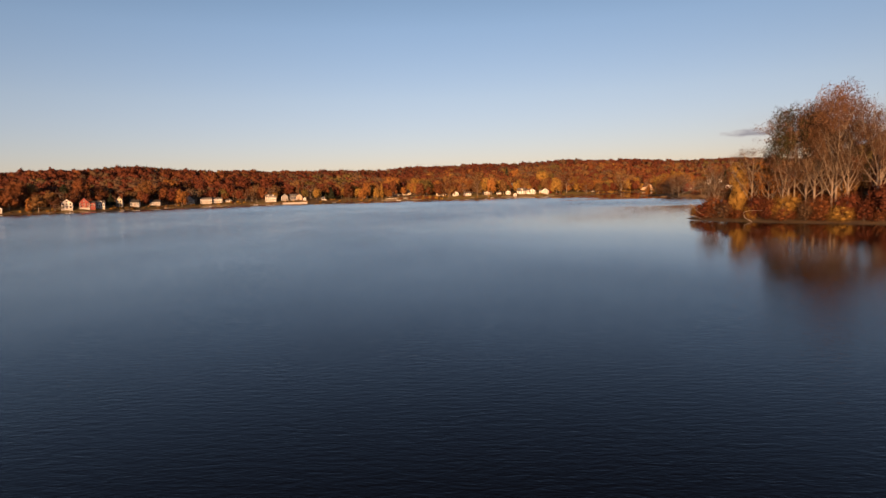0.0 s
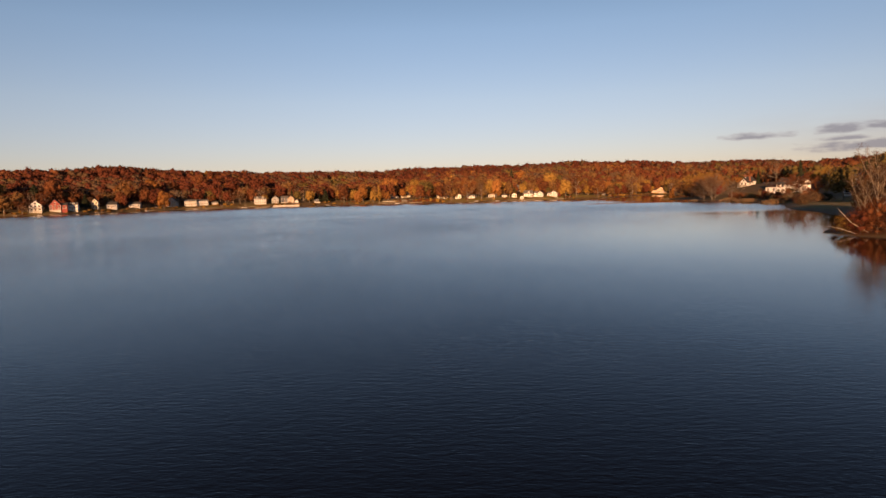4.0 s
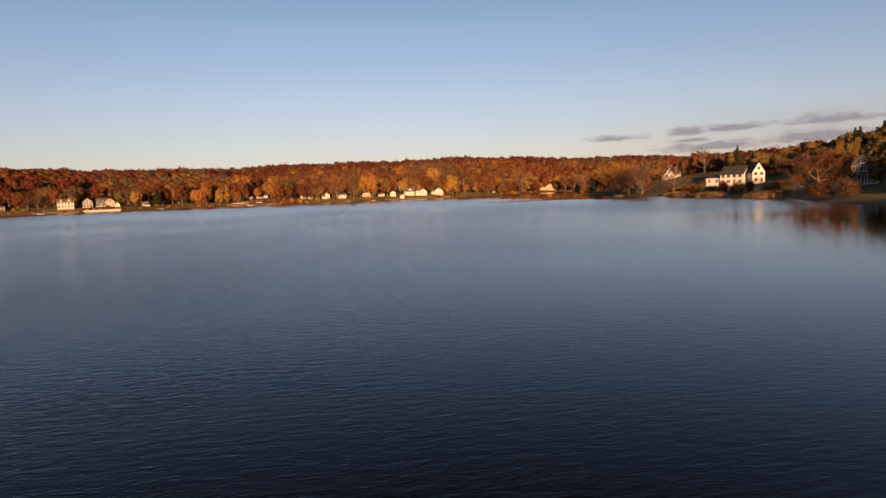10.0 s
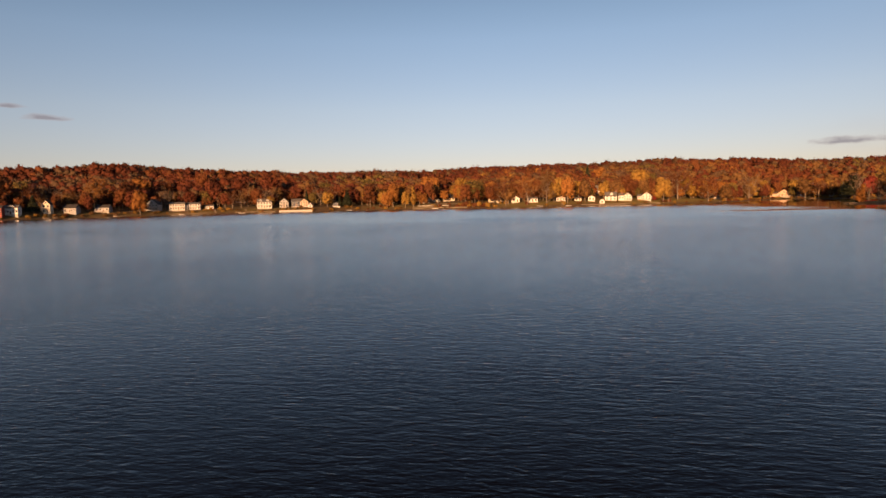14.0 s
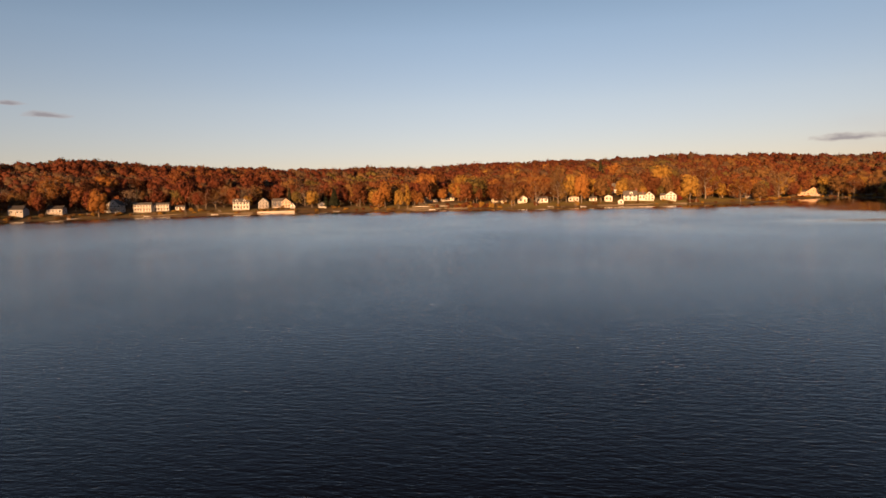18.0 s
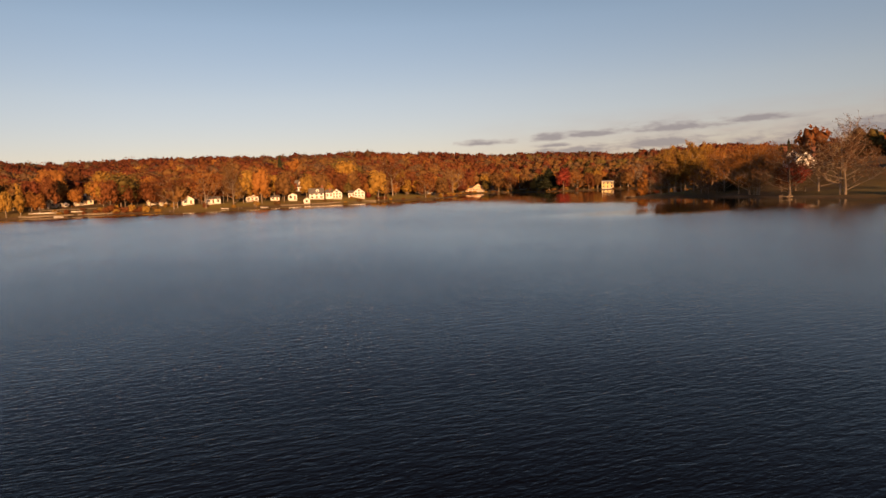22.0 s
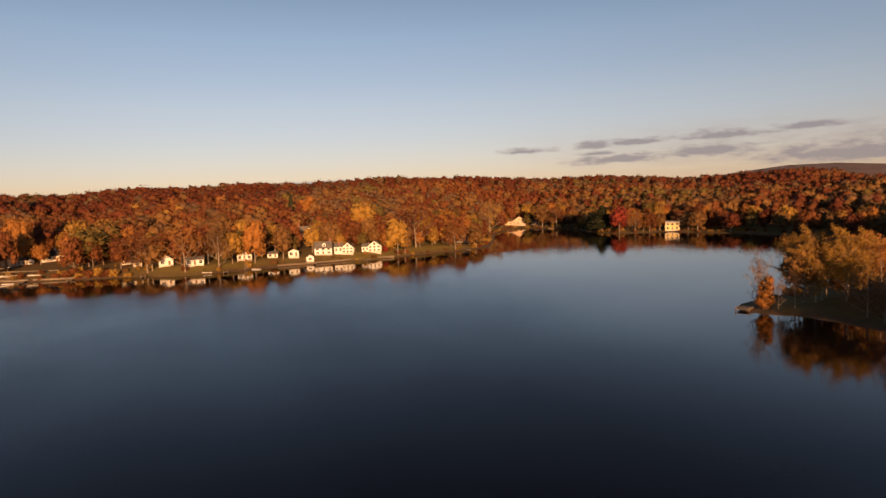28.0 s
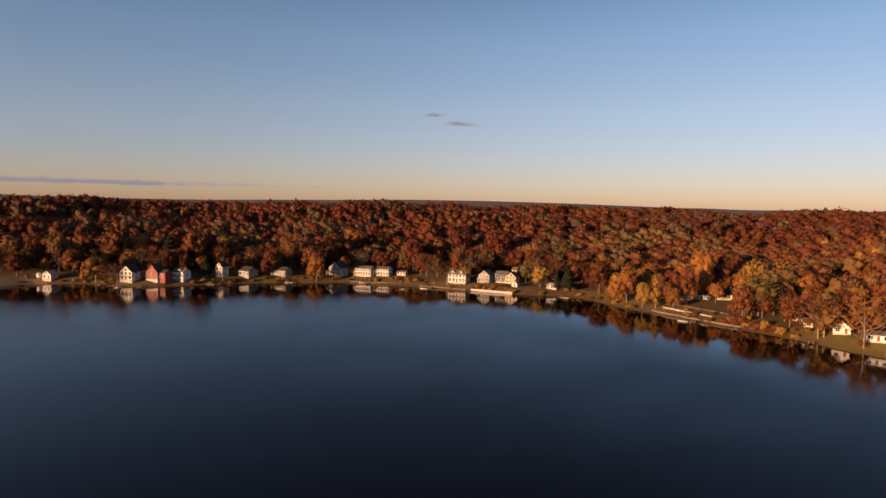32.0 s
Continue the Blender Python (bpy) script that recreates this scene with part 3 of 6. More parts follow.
def tree_meshes(kind, variant):
    """Trunk and crown meshes of one kind of tree, 10 m tall; made once and shared."""
    key = (kind, variant)
    if key in TREE_KINDS:
        return TREE_KINDS[key]
    r = np.random.default_rng(variant * 31 + len(kind))
    shape, tone, leaves, size, bark = FINE[kind]
    form, dense, loose = None, 0.0, 0.65
    if shape in ("bare", "stems"):
        v, f, ends = limbs(r, 10, 4.6 if shape == "bare" else 3.4, 0.14 if shape == "bare" else 0.3, 15, 0.15, rise=1.0 if shape == "bare" else 1.9, twigs=8)
        pts, out = on_twigs(r, ends, leaves, 0.2)
        k, up = 1.0, 0.0
    elif shape == "umbrella":
        v, f, ends = limbs(r, 10, 3.4, 0.3, 15, 0.12, rise=1.7, twigs=8)
        form = lobes(r, "umbrella")
        (pts, out), k, up, dense, loose = crown_points(r, leaves, form=form), (4.0, 4.0, 5.2), 1.9, 0.0, 0.8
        pts = (pts - (0, 0, 0.9)) * r.uniform(0.62, 1.06, (len(pts), 1)) + (0, 0, 0.9)
    elif shape == "cone":
        v, f, ends = limbs(r, 10, 1.6, 0.15, 6, 0.17)
        (pts, out), k, up, loose = cone_points(r, leaves), (3.6, 3.6, 3.7), 0.9, 0.45
    elif shape == "shrub":
        v, f, ends = limbs(r, 6, 3.0, 0.05, 6, 0.11)
        form = lobes(r, "round")
        (pts, out), k, up, dense, loose = crown_points(r, leaves, form=form), (4.6, 4.6, 5.0), 0.4, 0.8, 0.5
    elif shape == "thicket":
        v, f, ends = limbs(r, 6, 3.0, 0.05, 9, 0.09, rise=1.3, twigs=3)
        form = lobes(r, "round")
        (pts, out), k, up, dense, loose = crown_points(r, leaves, form=form), (4.6, 4.6, 5.0), 0.4, 0.48, 0.8
        pts = (pts - (0, 0, 0.6)) * r.uniform(0.72, 1.12, (len(pts), 1)) + (0, 0, 0.6)
    elif shape == "tall":
        v, f, ends = limbs(r, 10, 2.2, 0.2, 8, 0.15)
        form = lobes(r, "tall")
        (pts, out), k, up, dense, loose = crown_points(r, leaves, form=form), (2.5, 2.5, 4.0), 1.6, 0.8, 0.45
    else:
        v, f, ends = limbs(r, 10, 3.6, 0.22, 8, 0.17)
        c, rad = lobes(r, "round")
        form = np.vstack([c, (0, 0, 0.72)]), np.append(rad, 0.66)
        (pts, out), k, up, dense, loose = crown_points(r, leaves, form=form), (3.8, 3.8, 4.2), 2.4, 0.8, 0.75
    trunk = mesh_from("trunk", v, f.ravel(), 4, [BARK_PALE if bark else BARK], smooth=True)
    lv, lf = leaf_sprays(r, pts * k + (0, 0, up), out, size, loose)
    soft = np.zeros(len(lf), bool)
    if dense:
        cv, cf = crown_core(r, form, dense)
        lv, lf = np.concatenate([lv, cv * k + (0, 0, up)]), np.concatenate([lf, cf + len(lv)])
        soft = np.concatenate([soft, np.ones(len(cf), bool)])
    crown = mesh_from("crown", lv, lf.ravel(), 3, [LEAF[tone]])
    crown.polygons.foreach_set("use_smooth", soft)
    TREE_KINDS[key] = trunk, crown
    return trunk, crown


FINE = {   # kind: shape, leaf tone, leaves, leaf size, pale bark
    "rust_oak": ("round", "rust", 820, 0.27, False),
    "maroon_oak": ("round", "maroon", 820, 0.27, False),
    "brown_oak": ("round", "brown", 900, 0.25, True),
    "orange_maple": ("round", "orange", 820, 0.27, True),
    "gold_maple": ("round", "gold", 820, 0.27, True),
    "olive_tree": ("round", "olive", 820, 0.27, False),
    "bare_tree": ("bare", "twig", 1000, 0.10, True),
    "pine_tree": ("cone", "pine", 1100, 0.32, False),
    "willow_gold": ("bare", "gold", 15000, 0.075, True),
    "sparse_orange": ("bare", "orange", 3000, 0.13, True),
    "sparse_brown": ("bare", "brown", 2200, 0.125, True),
    "sparse_rust": ("bare", "rust", 3000, 0.13, True),
    "sparse_olive": ("bare", "olive", 3000, 0.13, True),
    "gold_poplar": ("tall", "gold", 1300, 0.17, True),
    "orange_birch": ("tall", "orange", 1300, 0.17, True),
    "red_maple": ("round", "red", 900, 0.26, False),
    "amber_tree": ("bare", "orange", 9000, 0.068, True),
    "russet_tree": ("bare", "rust", 14000, 0.075, True),
    "moss_thicket": ("thicket", "moss", 4000, 0.12, False),
    "dun_tree": ("bare", "bronze", 7500, 0.065, True),
    "tall_oak": ("umbrella", "bronze", 20000, 0.055, True),
    "tall_olive_oak": ("umbrella", "moss", 17000, 0.06, True),
    "grey_tree": ("stems", "twig", 9000, 0.042, True),
    "bronze_tree": ("stems", "bronze", 9000, 0.05, True),
    "yellow_birch": ("tall", "gold", 5200, 0.10, True),
    "rust_thicket": ("thicket", "rust", 6000, 0.095, False),
    "red_thicket": ("thicket", "maroon", 6000, 0.095, False),
    "gold_thicket": ("thicket", "gold", 6000, 0.095, False),
    "brown_thicket": ("thicket", "twig", 6000, 0.095, False),
    "rust_shrub": ("shrub", "rust", 330, 0.40, False),
    "red_shrub": ("shrub", "maroon", 330, 0.40, False),
    "gold_shrub": ("shrub", "gold", 330, 0.40, False),
    "brown_shrub": ("shrub", "brown", 330, 0.40, False),
}
TREE_WORDS = {
    "rust_oak": ("broad oak with rust-red autumn leaves", "tree"), "maroon_oak": ("oak with deep maroon autumn leaves", "tree"),
    "brown_oak": ("half-bare oak with thin brown leaves", "tree"), "orange_maple": ("maple with glowing orange autumn leaves", "tree"),
    "gold_maple": ("maple with golden yellow autumn leaves", "tree"), "olive_tree": ("broad tree with fading olive-green leaves", "tree"),
    "bare_tree": ("leafless tree with pale grey branches", "tree"), "pine_tree": ("dark green pine among autumn trees", "tree"),
    "willow_gold": ("wide tree with fine golden autumn leaves", "tree"), "sparse_orange": ("branchy tree with thin orange autumn leaves", "tree"),
    "sparse_brown": ("nearly bare tree with a few brown leaves", "tree"), "sparse_rust": ("tall branchy oak with thin rust leaves", "tree"),
    "sparse_olive": ("branchy tree with dull green leaves", "tree"),
    "gold_poplar": ("slender tree with yellow-gold autumn leaves", "tree"), "orange_birch": ("slim birch with orange autumn leaves", "tree"),
    "tall_oak": ("tall pale-stemmed oak with a high rust-red crown", "tree"), "amber_tree": ("branchy tree with thin orange autumn leaves", "tree"), "russet_tree": ("wide low-limbed tree with russet leaves", "tree"), "moss_thicket": ("dark green thicket on the shaded bank", "bush"),
    "dun_tree": ("nearly bare tree with fine bronze leaves", "tree"),
    "grey_tree": ("bare pale-stemmed tree with a haze of twigs", "tree"),
    "bronze_tree": ("pale-stemmed tree with fine bronze leaves", "tree"), "yellow_birch": ("slender birch in bright yellow leaf by the water", "tree"),
    "rust_thicket": ("rust-brown thicket at the water's edge", "bush"), "red_thicket": ("dark red thicket at the water's edge", "bush"),
    "gold_thicket": ("yellow-orange thicket on the bank", "bush"), "brown_thicket": ("leafless brown thicket on the bank", "bush"),
    "tall_olive_oak": ("tall oak with a high dull-green crown", "tree"),
    "red_maple": ("small maple with bright red leaves", "tree"), "rust_shrub": ("rust-brown bush at the water's edge", "bush"),
    "red_shrub": ("dark red bush at the water's edge", "bush"), "gold_shrub": ("yellow-brown bush on the bank", "bush"),
    "brown_shrub": ("bare brown brush on the bank", "bush"),
}
tree_count = 0


def plant(kind, x, y, height, width=None, sink=0.0):
    """A tree of a kind, its foot on the ground at x, y; width is that of its crown."""
    global tree_count
    tree_count += 1
    trunk, crown = tree_meshes(kind, tree_count % 3)
    z = float(land_height(x, y)) - 0.1 - sink
    shape = FINE[kind][0]
    tall = {"shrub": 9.0, "thicket": 9.0, "cone": 10.5, "tall": 10.5, "umbrella": 10.8}.get(shape, 10.3)
    natural = {"shrub": 10.0, "thicket": 10.0, "cone": 3.8, "tall": 4.0, "bare": 7.6, "stems": 6.4}.get(shape, 8.6)
    k = height / tall
    kw = (width or natural * k) / natural
    label, cat = TREE_WORDS[kind]
    root = new(kind, None)
    root.empty_display_size = 0.5
    root.matrix_world = pose(x, y, z, 0, 0, (tree_count * 137) % 360) @ Matrix.Diagonal((kw, kw, k, 1))
    for name, me in (("trunk", trunk), ("crown", crown)):
        ob = new(name, me)
        ob.parent = root
    return tagged(root, label, cat, "trees along the lake")


# far woods: one mesh, each tree a lumpy core with loose sprays round it
def far_woods(name, label, xs, ys, tones, heights, sprays, spray_size, seed, inner=0.8):
    r = np.random.default_rng(seed)
    zs = land_height(xs, ys)
    order = [LEAF[k] for k in LEAF]
    index = {k: i for i, k in enumerate(LEAF)}
    forms = [lobes(r, "round") for k in range(12)]
    forms = [(np.vstack([c[::2] * (0.85, 0.85, 0.95), (0, 0, 0.74)]), np.append(rad[::2] * 1.22, 0.82)) for c, rad in forms]
    cores = [crown_core(r, form, inner) for form in forms]
    vs, fs4, m4, vs3, fs3, m3 = [], [], [], [], [], []
    base4, base3 = 0, 0
    for x, y, z, tone, h in zip(xs, ys, zs, tones, heights):
        cone = tone == "pine"
        w = h * (0.30 if cone else r.uniform(0.38, 0.56))
        scale = np.array([w, w, h * (0.42 if not cone else 0.37)])
        lift = np.array([x, y, z + (h * 0.28 if not cone else 0)])
        if not cone:
            pick = r.integers(0, 12)
            v3, small_f = cores[pick][0] * scale + lift, cores[pick][1]
            vs3.append(v3), fs3.append(small_f + base3), m3.append(np.full(len(small_f), index[tone]))
            base3 += len(v3)
            pts, out = crown_points(r, sprays, form=forms[pick])
            pts = pts * scale + lift
        else:
            pts, out = cone_points(r, sprays)
            pts = pts * (w * 1.6, w * 1.6, h * 0.37) + lift
        v, f = leaf_sprays(r, pts, out, spray_size * (h / 16), 0.75)
        vs.append(v), fs4.append(f + base4), m4.append(np.full(len(f), index[tone]))
        base4 += len(v)
    me = mesh_from(name, np.concatenate(vs), np.concatenate(fs4).ravel(), 3, order, np.concatenate(m4))
    ob = tagged(new(name, me), label, "woods", kind="stuff")
    if vs3:
        core = mesh_from(name + "_inner", np.concatenate(vs3), np.concatenate(fs3).ravel(), 3, order, np.concatenate(m3), smooth=True)
        inner = tagged(new("inner_foliage", core), kind="stuff")
        inner.parent = ob
    return ob


def scatter(x0, x1, y0, y1, step, near, far, seed):
    """Points on land, jittered, between near and far metres from the shore."""
    r = np.random.default_rng(seed)
    a, b = np.meshgrid(np.arange(x0, x1, step), np.arange(y0, y1, step))
    a, b = a.ravel() + r.uniform(-0.45, 0.45, a.size) * step, b.ravel() + r.uniform(-0.45, 0.45, b.size) * step
    d = from_shore(a, b)
    keep = (d > near) & (d < far)
    return a[keep], b[keep], d[keep]


def tone_of(r, x, y, weights):
    """Species come in drifts: a slow wave over the land shifts the choice."""
    names, w = list(weights), np.array(list(weights.values()), float)
    drift = 0.5 + 0.5 * np.sin(x * 0.021 + 1.7 * np.sin(y * 0.013)) * np.cos(y * 0.017 + 0.8)
    u = np.clip(0.55 * r.uniform(0, 1, len(x)) + 0.45 * drift, 0, 0.999)
    return [names[i] for i in np.searchsorted(np.cumsum(w / w.sum()), u)]

# ---- houses ----
CLEAR = []      # plots kept free of woods: x, y, radius
FRONTS = []     # open views from the houses to the lake

def siding(name, colour, dirty=0.8, lap=0.2):
    """Painted clapboard: laps as relief, a little weathering."""
    def build(nt, b):
        geo = nt.nodes.new("ShaderNodeNewGeometry")
        wave = mnode(nt, "ShaderNodeTexWave", Scale=0.5 / lap, Distortion=0.0)
        wave.wave_type, wave.bands_direction, wave.wave_profile = "BANDS", "Z", "SAW"
        nt.links.new(geo.outputs["Position"], wave.inputs["Vector"])
        stain = mapped(nt, 0.7, (1, 1, 0.35))
        col = ramp(nt, stain, [(0.3, tuple(c * dirty for c in colour)), (0.6, colour)])
        nt.links.new(col, b.inputs["Base Color"])
        b.inputs["Roughness"].default_value = 0.6
        bp = mnode(nt, "ShaderNodeBump", Strength=0.5, Distance=0.02)
        nt.links.new(wave.outputs["Fac"], bp.inputs["Height"])
        nt.links.new(bp.outputs[0], b.inputs["Normal"])
    return material(name, build)


WALL = {
    "white": siding("white_siding", (0.80, 0.79, 0.76)), "cream": siding("cream_siding", (0.72, 0.64, 0.46)), "tan": siding("tan_siding", (0.50, 0.40, 0.26)),
    "yellow": siding("yellow_siding", (0.75, 0.60, 0.26)), "grey": siding("grey_siding", (0.36, 0.37, 0.38)), "navy": siding("dark_blue_siding", (0.06, 0.075, 0.11)),
    "red": siding("barn_red_siding", (0.30, 0.05, 0.035)), "brown": siding("brown_siding", (0.20, 0.11, 0.065)), "peach": siding("peach_siding", (0.66, 0.45, 0.30)),
}
ROOF = {
    "grey": rough_surface("grey_shingle", (0.10, 0.095, 0.09), (0.22, 0.21, 0.20), 0.5, 5.0, 0.9, 0.4), "dark": rough_surface("dark_shingle", (0.03, 0.03, 0.032), (0.085, 0.08, 0.08), 0.5, 5.0, 0.9, 0.4),
    "brown": rough_surface("brown_shingle", (0.08, 0.055, 0.04), (0.18, 0.125, 0.09), 0.5, 5.0, 0.9, 0.4), "white": rough_surface("pale_metal_roof", (0.5, 0.5, 0.5), (0.75, 0.75, 0.74), 0.4, 3.0, 0.45, 0.1),
}
TRIM = rough_surface("white_trim", (0.62, 0.61, 0.58), (0.80, 0.79, 0.76), 0.8, 8.0, 0.5, 0.05)
STONE = rough_surface("field_stone", (0.11, 0.09, 0.065), (0.30, 0.25, 0.18), 1.6, 7.0, 0.9, 0.6)
CONCRETE = rough_surface("pale_concrete", (0.42, 0.40, 0.36), (0.68, 0.65, 0.59), 0.5, 6.0, 0.85, 0.2)
PLANK = rough_surface("weathered_planks", (0.17, 0.135, 0.10), (0.40, 0.33, 0.25), 0.9, 9.0, 0.85, 0.3, (1, 4, 1))
BRICK = rough_surface("chimney_brick", (0.16, 0.06, 0.045), (0.34, 0.15, 0.10), 2.0, 9.0, 0.9, 0.4)


def glass_build(nt, b):
    b.inputs["Base Color"].default_value = (0.018, 0.022, 0.028, 1)
    b.inputs["Roughness"].default_value = 0.06
    b.inputs["IOR"].default_value = 1.5
    n = mapped(nt, 1.2)
    bp = mnode(nt, "ShaderNodeBump", Strength=0.08, Distance=0.02)
    nt.links.new(n, bp.inputs["Height"])
    nt.links.new(bp.outputs[0], b.inputs["Normal"])


GLASS = material("window_glass", glass_build)


def box(bm, x0, x1, y0, y1, z0, z1):
    v = [bm.verts.new(c) for c in ((x0, y0, z0), (x1, y0, z0), (x1, y1, z0), (x0, y1, z0), (x0, y0, z1), (x1, y0, z1), (x1, y1, z1), (x0, y1, z1))]
    for f in ((3, 2, 1, 0), (4, 5, 6, 7), (0, 1, 5, 4), (1, 2, 6, 5), (2, 3, 7, 6), (3, 0, 4, 7)):
        bm.faces.new([v[i] for i in f])


def boxes(*dims):
    bm = bmesh.new()
    for d in dims:
        box(bm, *d)
    return bm


UNITS = {}


def window_unit(w, h):
    """Shared meshes of a window: frame with mullion and sill, and its pane."""
    key = (round(w, 1), round(h, 1))
    if key not in UNITS:
        w, h = key
        t = 0.09
        fr = boxes((-w / 2 - t, -w / 2, -0.09, 0.04, -t, h + t), (w / 2, w / 2 + t, -0.09, 0.04, -t, h + t), (-w / 2, w / 2, -0.09, 0.04, h, h + t),
                   (-w / 2 - t, w / 2 + t, -0.14, 0.04, -t * 1.6, 0), (-0.03, 0.03, -0.07, 0.03, 0, h), (-w / 2, -0.03, -0.07, 0.03, h * 0.48, h * 0.52), (0.03, w / 2, -0.07, 0.03, h * 0.48, h * 0.52))
        pn = boxes((-w / 2, w / 2, -0.045, -0.02, 0, h))
        made = []
        for name, bm, mat in (("window", fr, TRIM), ("pane", pn, GLASS)):
            me = bpy.data.meshes.new(name)
            bm.to_mesh(me)
            bm.free()
            me.materials.append(mat)
            made.append(me)
        UNITS[key] = made
    return UNITS[key]


def add_window(root, x, y, z, w, h, turn=0.0):
    frame_mesh, pane_mesh = window_unit(w, h)
    ob = new("window", frame_mesh)
    ob.parent = root
    ob.matrix_local = pose(x, y, z, 0, 0, turn)
    pane = new("pane", pane_mesh)
    pane.parent = ob
    return ob


def gable(bm, w, d, h, r, over=0.45, thick=0.22, along="x"):
    """A pitched roof as two thick slabs over a body of w by d; its ridge runs along x or y."""
    half, length = (d / 2, w / 2) if along == "x" else (w / 2, d / 2)
    slope = r / half
    for s in (1, -1):
        prof = [(0, h + r + thick), (s * (half + over), h - over * slope + thick), (s * (half + over), h - over * slope), (0, h + r)]
        ring = []
        for e in (-length - over, length + over):
            ring.append([bm.verts.new((e, p, z) if along == "x" else (p, e, z)) for p, z in prof])
        a, b = ring
        for i in range(4):
            bm.faces.new((a[i], a[(i + 1) % 4], b[(i + 1) % 4], b[i]))
        bm.faces.new(a[::-1])
        bm.faces.new(b)


def body(bm, w, d, h, r, along, deep=2.0):
    """Walls, with the gable ends carried up to the ridge."""
    x, y = w / 2, d / 2
    lo = [bm.verts.new((a, b, -deep)) for a, b in ((-x, -y), (x, -y), (x, y), (-x, y))]
    hi = [bm.verts.new((a, b, h)) for a, b in ((-x, -y), (x, -y), (x, y), (-x, y))]
    if along == "x":
        p, q = bm.verts.new((-x, 0, h + r)), bm.verts.new((x, 0, h + r))
        bm.faces.new((lo[0], lo[1], hi[1], hi[0])), bm.faces.new((lo[2], lo[3], hi[3], hi[2]))
        bm.faces.new((lo[1], lo[2], hi[2], q, hi[1])), bm.faces.new((lo[3], lo[0], hi[0], p, hi[3]))
        bm.faces.new((hi[0], hi[1], q, p)), bm.faces.new((hi[2], hi[3], p, q))
    else:
        p, q = bm.verts.new((0, -y, h + r)), bm.verts.new((0, y, h + r))
        bm.faces.new((lo[1], lo[2], hi[2], hi[1])), bm.faces.new((lo[3], lo[0], hi[0], hi[3]))
        bm.faces.new((lo[0], lo[1], hi[1], p, hi[0])), bm.faces.new((lo[2], lo[3], hi[3], q, hi[2]))
        bm.faces.new((hi[1], hi[2], q, p)), bm.faces.new((hi[3], hi[0], p, q))
    bm.faces.new(lo[::-1])


